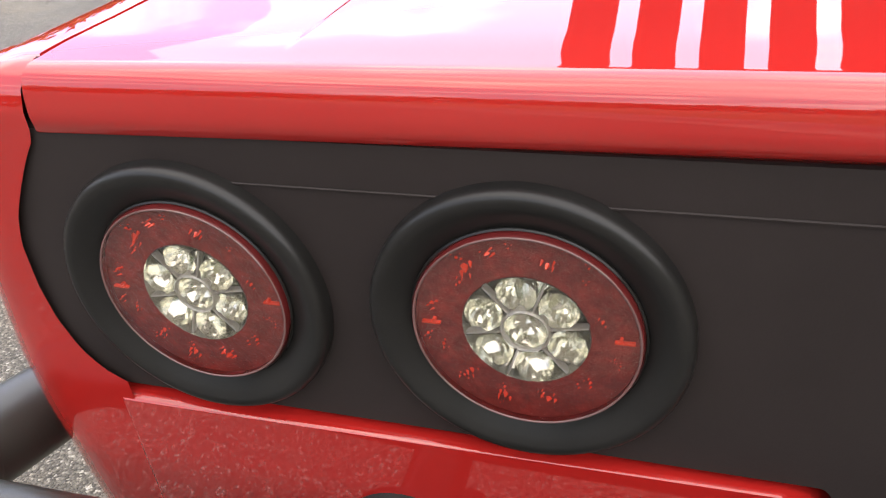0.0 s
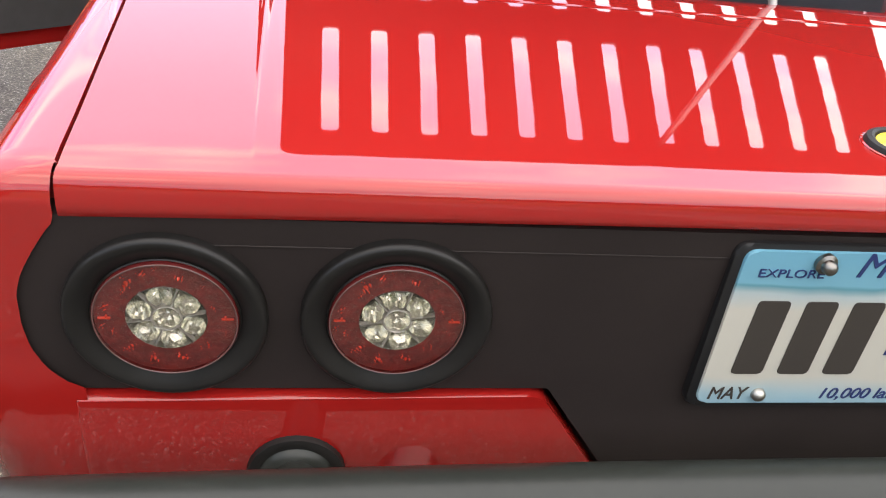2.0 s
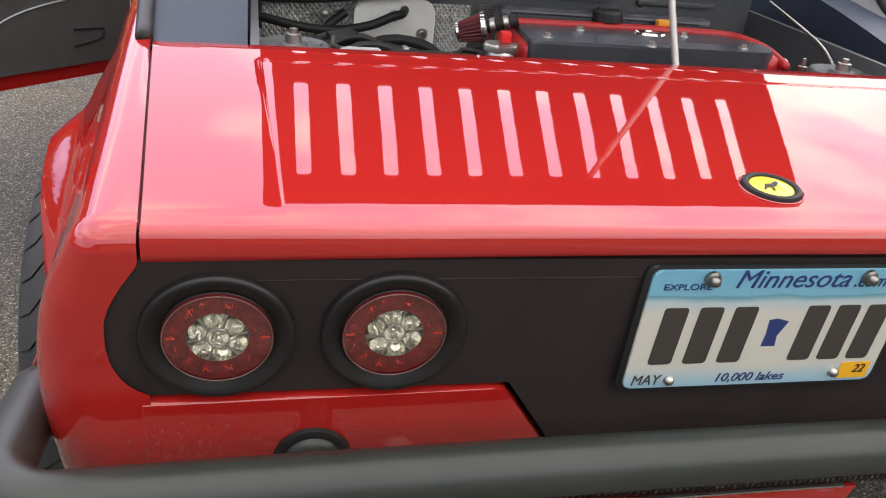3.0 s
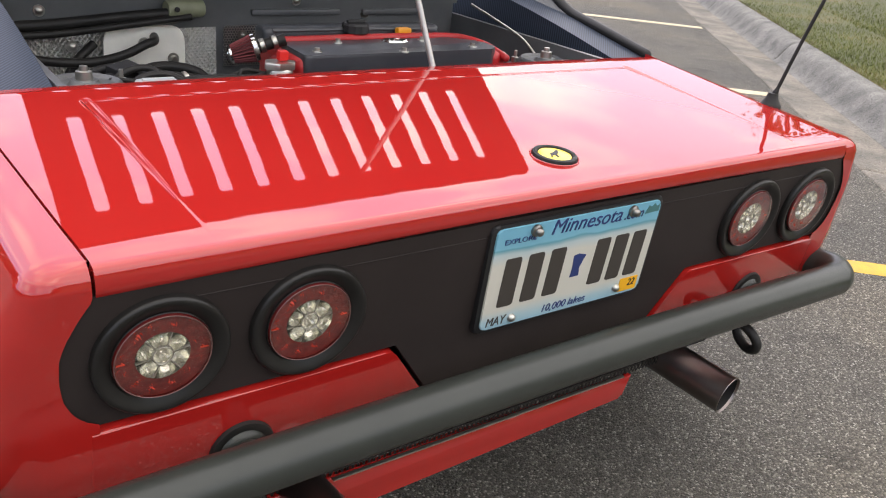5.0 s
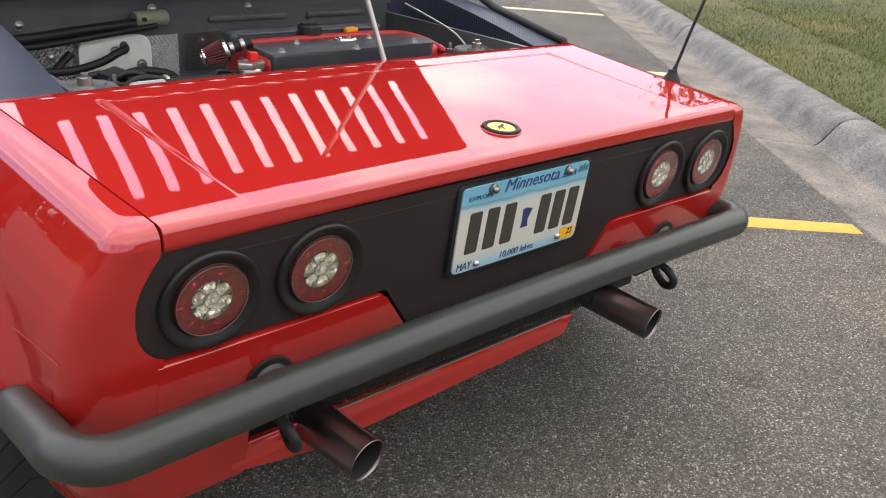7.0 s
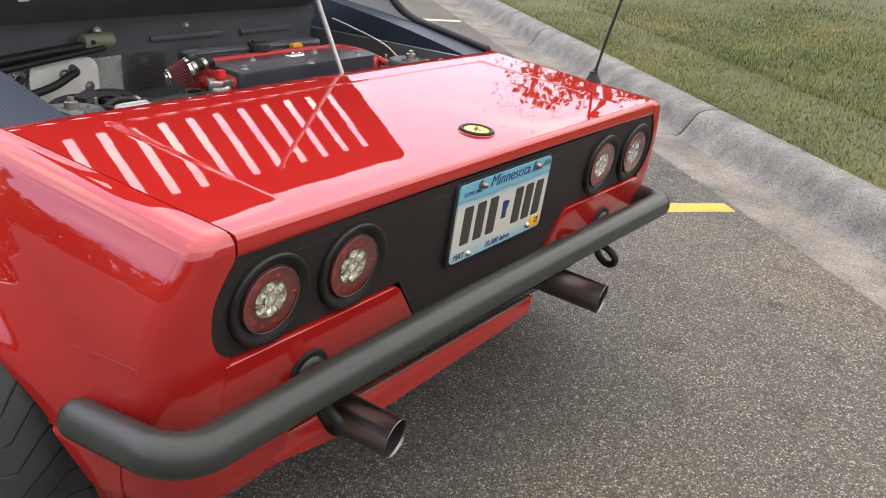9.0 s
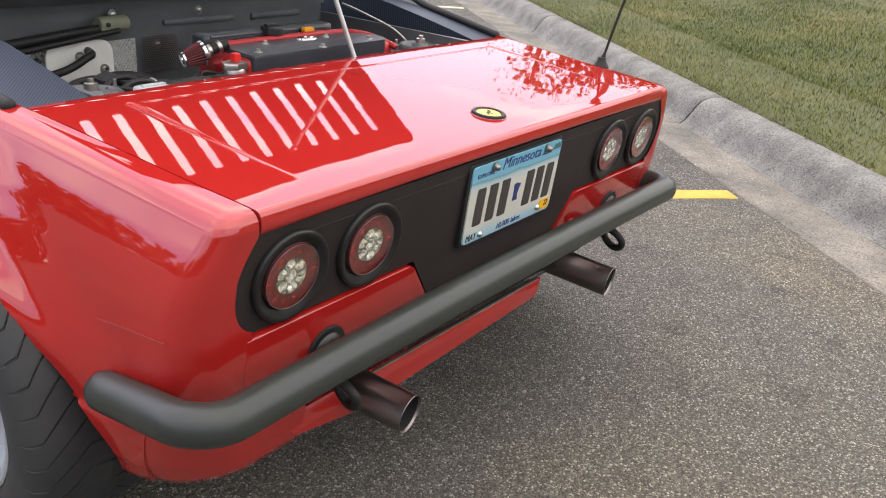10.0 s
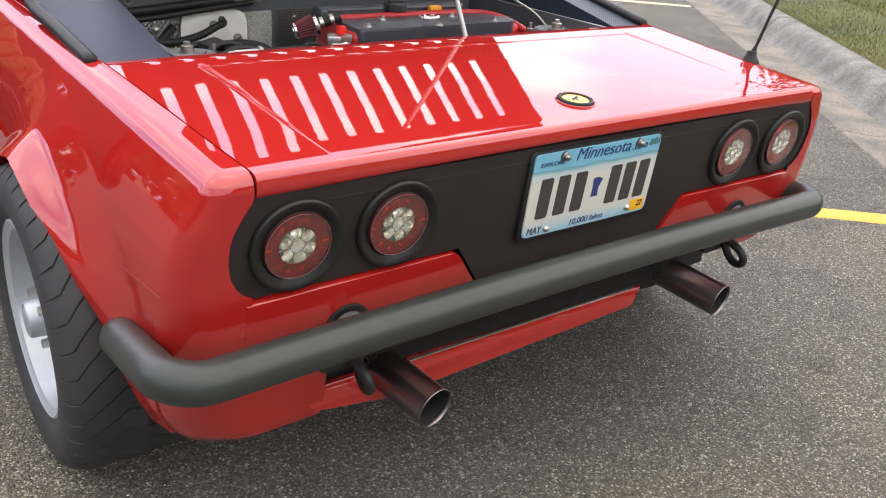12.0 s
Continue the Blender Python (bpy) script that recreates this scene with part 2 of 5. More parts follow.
COVER = material("matt_black_engine_cover", (0.030, 0.034, 0.042), 0.34, color2=(0.044, 0.048, 0.054), scale=10, bump=0.3, fine=700, depth=0.0005)
WRINKLE = material("red_wrinkle_paint", (0.42, 0.012, 0.014), 0.45, bump=0.5, fine=420, color2=(0.34, 0.010, 0.012), scale=20)
ALU = material("brushed_aluminium", (0.97, 0.95, 0.86), 0.40, 0.15, color2=(0.86, 0.85, 0.77), scale=16, bump=0.2, fine=300)
STEEL = material("zinc_steel", (0.50, 0.49, 0.45), 0.32, 1.0)
BOLT = material("dull_bolt_steel", (0.26, 0.25, 0.23), 0.30, 1.0)
CHROME = material("chrome", (0.82, 0.82, 0.82), 0.08, 1.0)
WHEEL = material("silver_alloy", (0.47, 0.50, 0.53), 0.40, 0.45, color2=(0.39, 0.41, 0.44), scale=9)
PIPE = material("heat_tinted_steel", (0.25, 0.225, 0.215), 0.30, 1.0, color2=(0.21, 0.165, 0.155), scale=9)
# exhaust soot and plain black parts; also stands in for shade behind the grille
SOOT_AND_SHADE = material("soot", (0.012, 0.011, 0.011), 0.8)
YELLOW = material("yellow_enamel", (0.80, 0.62, 0.02), 0.35, coat=0.5)
INK = material("black_ink", (0.010, 0.010, 0.011), 0.5)
PLATE_INK = material("brown_black_ink", (0.045, 0.038, 0.032), 0.5)
BLUE_INK = material("blue_ink", (0.018, 0.035, 0.14), 0.5)
STICKER = material("orange_sticker", (0.85, 0.42, 0.02), 0.5)
TREE_INK = material("green_print", (0.05, 0.16, 0.16), 0.5)
RED_WALL = material("red_lens_wall", (0.11, 0.013, 0.013), 0.25)
LENS_EDGE = material("pale_lens_edge", (0.16, 0.085, 0.08), 0.2)
CLEAR_LENS = material("clear_lens", (0.96, 0.93, 0.92), 0.03, glass=1.0, ior=1.5)
REFLECTOR = material("reflector", (0.72, 0.72, 0.62), 0.09, 0.85)
RIB = material("reflector_rib", (0.42, 0.42, 0.38), 0.3, 0.3)
BEZEL = material("smooth_black_bezel", (0.011, 0.0105, 0.010), 0.33, spec=0.34, color2=(0.017, 0.016, 0.015), scale=18)
RED_BED = material("red_reflector_bed", (0.15, 0.015, 0.013), 0.35, 0.1, color2=(0.26, 0.026, 0.022), scale=150, band=(0.42, 0.66), bump=0.6, fine=260, depth=0.002)
RED_GEM = material("red_prism", (1.0, 0.09, 0.05), 0.12, 0.25)
ROD = material("worn_steel_rod", (0.46, 0.45, 0.43), 0.38, 0.6, color2=(0.36, 0.35, 0.33), scale=20)
PINKCOTTON = material("filter_gauze", (0.07, 0.012, 0.014), 0.8, bump=0.5, fine=500)
PLEATS = material("maroon_gauze", (0.17, 0.030, 0.034), 0.7, bump=0.4, fine=500)
GLASS = material("car_glass", (0.9, 0.95, 0.92), 0.02, glass=1.0, ior=1.1)
RED_CAP = material("red_plastic_cap", (0.62, 0.015, 0.012), 0.4)
ORANGE = material("orange_handle", (0.75, 0.30, 0.02), 0.45)
OLIVE = material("olive_plastic", (0.25, 0.26, 0.17), 0.5, color2=(0.19, 0.20, 0.13), scale=30)
GREYPLASTIC = material("pale_grey_plastic", (0.42, 0.45, 0.46), 0.45)
TAN = material("tan_leather", (0.42, 0.25, 0.12), 0.55, color2=(0.36, 0.21, 0.10), scale=14, bump=0.3, fine=300)
TRIMGREY = material("grey_door_card", (0.055, 0.056, 0.054), 0.7, color2=(0.07, 0.07, 0.068), scale=9, bump=0.4, fine=350)
CONCRETE = concrete_material("kerb_concrete", (0.105, 0.103, 0.095), (0.225, 0.216, 0.194), 6.0)
GUTTER = concrete_material("gutter_concrete", (0.105, 0.098, 0.084), (0.240, 0.212, 0.172), 3.0)
LINE_YELLOW = material("yellow_line_paint", (0.64, 0.38, 0.06), 0.75, color2=(0.50, 0.31, 0.075), scale=24, bump=0.8, fine=170, depth=0.003, band=(0.45, 0.75))
LINE_PALE = material("pale_line_paint", (0.66, 0.56, 0.36), 0.75, color2=(0.50, 0.43, 0.30), scale=24, bump=0.8, fine=170, depth=0.003)
LAWN = grass_material("lawn_soil_and_thatch", (0.048, 0.053, 0.012), (0.080, 0.083, 0.020), (0.16, 0.125, 0.050))
BLADES = grass_material("grass_blades", (0.058, 0.080, 0.010), (0.110, 0.131, 0.018), (0.25, 0.195, 0.076))
LEAVES = grass_material("tree_leaves", (0.045, 0.075, 0.022), (0.085, 0.13, 0.036), (0.14, 0.17, 0.06))
GRIT = grass_material("grit_stones", (0.16, 0.145, 0.125), (0.36, 0.33, 0.29), (0.62, 0.60, 0.55))
LITTER = grass_material("dead_leaves", (0.060, 0.042, 0.026), (0.13, 0.09, 0.05), (0.26, 0.19, 0.11))
BARK = material("bark", (0.10, 0.075, 0.055), 0.9, color2=(0.17, 0.135, 0.10), scale=12, bump=0.9, fine=40, depth=0.02)
EARTH = material("distant_ground", (0.10, 0.12, 0.05), 0.9, color2=(0.17, 0.16, 0.08), scale=0.05)


def plate_material():
    """Sky blue at the head, cream in the middle, pale blue at the foot, by height on the plate."""
    m = material("plate_print", (0.8, 0.8, 0.7), 0.4)
    n, l = m.node_tree.nodes, m.node_tree.links
    tc = n.new("ShaderNodeTexCoord")
    sep = n.new("ShaderNodeSeparateXYZ")
    l.new(tc.outputs["Generated"], sep.inputs["Vector"])
    wob = n.new("ShaderNodeTexNoise")
    wob.inputs["Scale"].default_value = 3.5
    l.new(tc.outputs["Generated"], wob.inputs["Vector"])
    ma = n.new("ShaderNodeMath")
    ma.operation = "MULTIPLY_ADD"
    ma.inputs[1].default_value = 0.10
    l.new(wob.outputs["Fac"], ma.inputs[0])
    l.new(sep.outputs["Z"], ma.inputs[2])
    r = n.new("ShaderNodeValToRGB")
    stops = [(0.0, (0.21, 0.41, 0.52)), (0.12, (0.34, 0.49, 0.54)), (0.24, (0.55, 0.535, 0.465)), (0.70, (0.57, 0.55, 0.475)), (0.80, (0.42, 0.51, 0.52)), (0.845, (0.10, 0.30, 0.36)), (0.86, (0.17, 0.42, 0.53)), (1.0, (0.15, 0.40, 0.53))]
    while len(r.color_ramp.elements) < len(stops):
        r.color_ramp.elements.new(0.5)
    for e, (p, c) in zip(r.color_ramp.elements, stops):
        e.position, e.color = p, (*c, 1)
    l.new(ma.outputs["Value"], r.inputs["Fac"])
    l.new(r.outputs["Color"], n["Principled BSDF"].inputs["Base Color"])
    return m


PLATE = plate_material()


# ---- builders ----
def smoothstep(a, b, v):
    t = min(1.0, max(0.0, (v - a) / (b - a)))
    return t * t * (3 - 2 * t)


def part(name, bm, mat, parent=None, label="", smooth=True, sharp=40):
    bmesh.ops.recalc_face_normals(bm, faces=bm.faces[:])
    me = bpy.data.meshes.new(name)
    bm.to_mesh(me)
    bm.free()
    me.materials.append(mat)
    if smooth:
        me.polygons.foreach_set("use_smooth", [True] * len(me.polygons))
        me.set_sharp_from_angle(angle=radians(sharp))
    ob = new(name, me)
    ob.parent = parent
    if label:
        tagged(ob, label)
    return ob


def like(ob, m, parent=None):
    """Another object on the same mesh."""
    o = new(ob.name.split(".")[0], ob.data)
    o.parent = parent or ob.parent
    o.matrix_basis = m
    if "label" in ob:
        o["label"] = ob["label"]
    return o


def holder(name, label, category, kind="", place=(0, 0, 0), group=""):
    e = new(name)
    e.empty_display_size = 0.1
    e.location = place
    return tagged(e, label, category, group, kind)


def box(cx, cy, cz, sx, sy, sz, bevel=0.0, seg=2, bm=None, m=None):
    bm = bm or bmesh.new()
    r = bmesh.ops.create_cube(bm, size=1.0, matrix=Matrix.Translation((cx, cy, cz)) @ (m or Matrix()) @ Matrix.Diagonal((sx, sy, sz, 1)))
    if bevel:
        vs = set(r["verts"])
        bmesh.ops.bevel(bm, geom=[e for e in bm.edges if e.verts[0] in vs and e.verts[1] in vs], offset=bevel, segments=seg, affect="EDGES", profile=0.6)
    return bm


def surface(fn, us, vs, bm=None, close_u=False):
    bm = bm or bmesh.new()
    rows = [[bm.verts.new(fn(u, v)) for v in vs] for u in us]
    n = len(rows)
    for i in range(n if close_u else n - 1):
        a, b = rows[i], rows[(i + 1) % n]
        for j in range(len(vs) - 1):
            bm.faces.new((a[j], b[j], b[j + 1], a[j + 1]))
    return bm


def revolve(profile, seg=48, m=None, bm=None):
    """Turn a profile of (radius, height) round the z axis."""
    bm = bm or bmesh.new()
    m = m or Matrix()
    rows = []
    for k in range(seg):
        a = 2 * math.pi * k / seg
        rows.append([bm.verts.new(m @ Vector((r * math.cos(a), r * math.sin(a), h))) for r, h in profile])
    for k in range(seg):
        a, b = rows[k], rows[(k + 1) % seg]
        for j in range(len(profile) - 1):
            bm.faces.new((a[j], b[j], b[j + 1], a[j + 1]))
    bmesh.ops.remove_doubles(bm, verts=bm.verts[:], dist=1e-6)
    return bm


def smooth_path(points, steps=8):
    """Catmull-Rom through the points."""
    p = [Vector(q) for q in points]
    p = [2 * p[0] - p[1]] + p + [2 * p[-1] - p[-2]]
    out = []
    for i in range(1, len(p) - 2):
        for k in range(steps):
            t = k / steps
            a, b, c, d = p[i - 1], p[i], p[i + 1], p[i + 2]
            out.append(0.5 * ((2 * b) + (c - a) * t + (2 * a - 5 * b + 4 * c - d) * t * t + (3 * b - a - 3 * c + d) * t ** 3))
    out.append(p[-2])
    return out


def tube(points, radius, seg=12, steps=6, round_ends=False, bm=None, raw=False):
    bm = bm or bmesh.new()
    path = [Vector(q) for q in points] if raw else smooth_path(points, steps)
    n = len(path)
    rad = [radius(i / (n - 1)) if callable(radius) else radius for i in range(n)]
    side = None
    spec = []
    for i in range(n):
        d = (path[min(i + 1, n - 1)] - path[max(i - 1, 0)]).normalized()
        if side is None:
            side = d.orthogonal().normalized()
        side = (side - d * side.dot(d)).normalized()
        spec.append((path[i], d, side.copy(), rad[i]))
    if round_ends:
        def cap(s, sign):
            c, d, sd, r = s
            return [(c + d * sign * r * 0.75 * math.sin(a), d, sd, r * math.cos(a)) for a in (0.5, 0.95, 1.3)]
        spec = cap(spec[0], -1)[::-1] + spec + cap(spec[-1], 1)
    rows = []
    for c, d, sd, r in spec:
        up = d.cross(sd)
        rows.append([bm.verts.new(c + r * (math.cos(2 * math.pi * k / seg) * sd + math.sin(2 * math.pi * k / seg) * up)) for k in range(seg)])
    for a, b in zip(rows, rows[1:]):
        for k in range(seg):
            bm.faces.new((a[k], a[(k + 1) % seg], b[(k + 1) % seg], b[k]))
    bm.faces.new(rows[0])
    bm.faces.new(rows[-1])
    return bm


def prism(outline, depth, bevel=0.0, seg=2, m=None):
    """A flat outline in x, z pushed along y by depth."""
    bm = bmesh.new()
    m = m or Matrix()
    front = [bm.verts.new(m @ Vector((x, 0, z))) for x, z in outline]
    back = [bm.verts.new(m @ Vector((x, depth, z))) for x, z in outline]
    f = bm.faces.new(front)
    bm.faces.new(back[::-1])
    n = len(outline)
    for k in range(n):
        bm.faces.new((front[k], front[(k + 1) % n], back[(k + 1) % n], back[k]))
    if bevel:
        bmesh.ops.bevel(bm, geom=list(f.edges), offset=bevel, segments=seg, affect="EDGES", profile=0.5)
    return bm


def rounded(outline, radii, seg=6):
    """Round the corners of a convex or concave outline, each by its own radius."""
    out, n = [], len(outline)
    for k in range(n):
        p, a, b = Vector(outline[k]), Vector(outline[k - 1]), Vector(outline[(k + 1) % n])
        r = radii[k] if isinstance(radii, (list, tuple)) else radii
        if r <= 0:
            out.append(tuple(p))
            continue
        u, v = (a - p).normalized(), (b - p).normalized()
        half = math.acos(max(-1, min(1, u.dot(v)))) / 2
        t = r / math.tan(half)
        for i in range(seg + 1):
            s = i / seg
            out.append(tuple((1 - s) ** 2 * (p + u * t) + 2 * s * (1 - s) * p + s * s * (p + v * t)))
    return out


def writing(name, text, size, place, mat, parent, lean=0.0, depth=0.0004, stretch=1.0):
    """Flat lettering that faces back (-y), as a mesh."""
    cu = bpy.data.curves.new(name, "FONT")
    cu.body, cu.size, cu.shear, cu.extrude = text, size, lean, depth
    cu.align_x, cu.align_y = "CENTER", "CENTER"
    tmp = new(name, cu)
    me = bpy.data.meshes.new_from_object(tmp.evaluated_get(bpy.context.evaluated_depsgraph_get()))
    bpy.data.objects.remove(tmp)
    me.materials.clear()
    me.materials.append(mat)
    ob = new(name, me)
    ob.parent = parent
    ob.matrix_basis = Matrix.Translation(place) @ pose(0, 0, 0, 90, 0, 0) @ Matrix.Diagonal((stretch, 1, 1, 1))
    return ob


# ---- ground: U runs along the kerb, N across it towards the lawn ----
KERB_ANGLE = radians(41.9)
U = Vector((math.sin(KERB_ANGLE), math.cos(KERB_ANGLE), 0))
N = Vector((math.cos(KERB_ANGLE), -math.sin(KERB_ANGLE), 0))
S_ASPHALT, S_FACE, S_TOP, S_LAWN = 1.542, 1.893, 2.015, 2.125


def strip(us, profile):
    """A sheet that follows the kerb: profile is (s, z)."""
    return surface(lambda u, k: U * u + N * profile[k][0] + Vector((0, 0, profile[k][1])), us, range(len(profile)))


ground = tagged(part("ground", surface(lambda x, y: Vector((x, y, -0.09)), [-900, -60, 60, 900], [-900, -60, 60, 900]), EARTH), "open ground that runs out to the horizon", "ground", kind="structure")
road = tagged(part("road", strip([-60, -20, -5, 0, 5, 20, 60], [(-45, 0.0), (-10, 0.0), (0, 0.0), (S_ASPHALT, 0.0), (S_ASPHALT + 0.002, -0.05)]), ASPHALT, smooth=False), "worn grey asphalt of a parking lot with pale aggregate", "asphalt", kind="structure")

KERB_PROFILE = [(S_ASPHALT + 0.004, -0.06), (S_ASPHALT + 0.004, -0.002), (S_ASPHALT + 0.012, 0.003), (1.66, -0.006), (S_FACE - 0.035, -0.015), (S_FACE - 0.035, -0.06)]
STONE_PROFILE = [(S_FACE - 0.031, -0.06), (S_FACE - 0.031, -0.016), (S_FACE - 0.01, -0.010), (S_FACE + 0.012, 0.012), (S_FACE + 0.04, 0.055), (S_FACE + 0.065, 0.092), (S_FACE + 0.09, 0.117), (S_TOP, 0.133), (S_TOP + 0.05, 0.139), (S_LAWN - 0.03, 0.141), (S_LAWN, 0.136), (S_LAWN + 0.01, 0.10), (S_LAWN + 0.01, -0.06)]
KERB_LEN, KERB_JOINT = 3.05, 2.938
kerb = holder("kerb", "weathered pale concrete kerb with a broad gutter, cast in lengths", "kerb", "structure")


def kerb_piece(profile, amount):
    bm = bmesh.new()
    us = [0.006, 0.014] + [KERB_LEN * k / 48 for k in range(1, 48)] + [KERB_LEN - 0.014, KERB_LEN - 0.006]

    def at(u, k):
        s, z = profile[k]
        wear = amount * (0.7 * noise.noise(Vector((u * 0.8, s * 0.6, 3.1))) + 0.3 * noise.noise(Vector((u * 19, s * 24, 1.7))))
        inside = 0 < k < len(profile) - 1
        drop = 0.008 if (u < 0.01 or u > KERB_LEN - 0.01) and inside else 0.0
        return U * u + N * (s + (wear if 1 < k < len(profile) - 2 else 0)) + Vector((0, 0, z + (0.6 * wear if inside else 0) - drop))

    surface(at, us, range(len(profile)), bm)
    for e in (us[0], us[-1]):
        bm.faces.new([bm.verts.new(U * e + N * s + Vector((0, 0, z - 0.004))) for s, z in profile])
    return bm


for first in (part("kerb_stone", kerb_piece(STONE_PROFILE, 0.0022), CONCRETE, kerb, sharp=60), part("gutter_slab", kerb_piece(KERB_PROFILE, 0.002), GUTTER, kerb, "sandy concrete gutter slab", sharp=60)):
    for k in range(-7, 9):
        if k:
            like(first, Matrix.Translation(U * (KERB_LEN * k)))
for o in kerb.children:
    o.matrix_basis = Matrix.Translation(U * (KERB_JOINT - KERB_LEN)) @ o.matrix_basis


def lawn_z(u, s):
    return 0.118 + 0.035 * (s - S_LAWN) * min(1.0, 6.0 / max(1.0, s)) + 0.02 * noise.noise(Vector((u * 0.7, s * 0.7, 0))) * min(1, (s - S_LAWN) * 2)


lawn_s = [S_LAWN - 0.015, 2.16, 2.25, 2.4, 2.6, 3, 3.5, 4, 5, 6, 8, 11, 16, 25, 45]
lawn = tagged(part("lawn", surface(lambda u, s: U * u + N * s + Vector((0, 0, lawn_z(u, s))), [-45, -25, -12, -6] + [k * 0.5 for k in range(-8, 41)] + [24, 32, 45, 60], lawn_s), LAWN), "mown lawn with dry straw-coloured patches behind the kerb", "lawn", kind="structure")


def grass_blades():
    """Short blades, thick by the kerb and thinner further off."""
    rng = np.random.default_rng(4)
    verts, faces = [], []
    for count, near, spread, tall in ((110000, 2.09, 4.0, 0.030), (80000, 3.0, 10.0, 0.040)):
        us, ss = rng.normal(3.8, 3.0, count), near + spread * rng.uniform(0, 1, count) ** 1.6
        for u, s, a, h, lean, w in zip(us, ss, rng.uniform(0, 6.283, count), rng.uniform(0.35, 1.2, count) * tall, rng.uniform(0.3, 1.6, count), rng.uniform(0.0022, 0.0045, count)):
            p = U * float(u) + N * float(s)
            z = lawn_z(float(u), max(float(s), S_LAWN)) - 0.004
            k = len(verts)
            cx, sx = math.cos(a), math.sin(a)
            w = w * (0.75 + 0.16 * max(0, s - 3))
            verts += [(p.x - sx * w, p.y + cx * w, z), (p.x + sx * w, p.y - cx * w, z), (p.x + cx * lean * h, p.y + sx * lean * h, z + h)]
            faces.append((k, k + 1, k + 2))
    me = bpy.data.meshes.new("grass")
    me.from_pydata(verts, [], faces)
    me.materials.append(BLADES)
    return tagged(new("grass", me), "short green and straw-coloured grass blades on the lawn", "grass", kind="stuff")


grass_blades()


def leaf_litter():
    """Dead leaves and thatch along the back of the kerb."""
    rng = np.random.default_rng(31)
    verts, faces = [], []
    for u, off, w, a, t in zip(rng.uniform(-1, 12, 2600), np.abs(rng.normal(0, 0.07, 2600)), rng.uniform(0.003, 0.010, 2600), rng.uniform(0, 6.28, 2600), rng.uniform(-0.6, 0.6, 2600)):
        s = S_LAWN - 0.03 + float(off)
        p = U * float(u) + N * s
        z = (0.143 if s < S_LAWN else lawn_z(float(u), s) + 0.012)
        k = len(verts)
        c, d = w * math.cos(a), w * math.sin(a)
        verts += [(p.x + c, p.y + d, z + w * t * 0.5), (p.x - d * 0.5, p.y + c * 0.5, z + 0.002), (p.x - c, p.y - d, z + 0.001), (p.x + d * 0.5, p.y - c * 0.5, z + 0.004)]
        faces.append((k, k + 1, k + 2, k + 3))
    me = bpy.data.meshes.new("leaf_litter")
    me.from_pydata(verts, [], faces)
    me.materials.append(LITTER)
    return tagged(new("leaf_litter", me), "brown dead leaves and thatch along the kerb", "dead leaves", kind="stuff")


leaf_litter()


def loose_grit():
    """Small stones and sand lying loose on the asphalt."""
    rng = np.random.default_rng(17)
    verts, faces = [], []
    for count, s0, s1, u0, u1, size in ((2600, -2.6, 1.5, -2.6, 3.0, 0.0024), (500, 1.2, 1.75, -1.0, 5.0, 0.0035), (60, -2.2, 1.5, -2.4, 2.5, 0.0065)):
        for u, s, w, a in zip(rng.uniform(u0, u1, count), rng.uniform(s0, s1, count), rng.uniform(0.5, 1.5, count) * size, rng.uniform(0, 6.28, count)):
            p = U * float(u) + N * float(s)
            k = len(verts)
            for j in range(5):
                b = a + j * 1.257
                verts.append((p.x + w * math.cos(b) * (1 + 0.3 * math.sin(b * 3)), p.y + w * 0.75 * math.sin(b), 0.0005))
            verts.append((p.x + 0.2 * w, p.y, w * 0.8 + 0.0005))
            faces += [(k + j, k + (j + 1) % 5, k + 5) for j in range(5)]
    me = bpy.data.meshes.new("loose_grit")
    me.from_pydata(verts, [], faces)
    me.materials.append(GRIT)
    return tagged(new("loose_grit", me), "pale loose stones and grit scattered on the asphalt", "gravel", kind="stuff")


loose_grit()

LINE_U = [1.672 + 2.79 * k for k in range(0, 4)]
for k, u0 in enumerate(LINE_U):
    s1 = 1.515

    def line_at(s, e, u0=u0):
        edge = 0.004 * noise.noise(Vector((s * 11, e * 7 + u0, 0)))
        return U * (u0 + (e - 0.5) * 0.105 + edge) + N * s + Vector((0, 0, 0.004 - (0.003 if abs(e - 0.5) > 0.45 else 0)))

    line_s = [s1 - 0.07 * j for j in range(60)]
    tagged(part("parking_line", surface(line_at, line_s, [0, 0.06, 0.5, 0.94, 1.0]), LINE_YELLOW if k < 1 else LINE_PALE), "worn yellow parking line painted on asphalt" if k < 1 else "faded pale parking line painted on asphalt", "road marking", group="parking lines", kind="structure")


# ---- trees and far woods ----
def leaf_cloud(rng, centre, size, count, leaf, verts, faces):
    c = np.array(centre)
    d = rng.normal(size=(count, 3))
    d /= np.linalg.norm(d, axis=1)[:, None]
    p = c + d * (rng.uniform(0.35, 1.0, (count, 1)) ** 0.6) * np.array(size)
    for q in p:
        a = rng.normal(size=3)
        a /= np.linalg.norm(a)
        b = np.cross(a, rng.normal(size=3))
        b /= np.linalg.norm(b) + 1e-9
        w = leaf * rng.uniform(0.6, 1.3)
        k = len(verts)
        verts += [tuple(q - a * w), tuple(q + b * w * 0.55), tuple(q + a * w), tuple(q - b * w * 0.55)]
        faces.append((k, k + 1, k + 2, k + 3))


def leaf_mesh(name, verts, faces):
    me = bpy.data.meshes.new(name)
    me.from_pydata(verts, [], faces)
    me.materials.append(LEAVES)
    return me


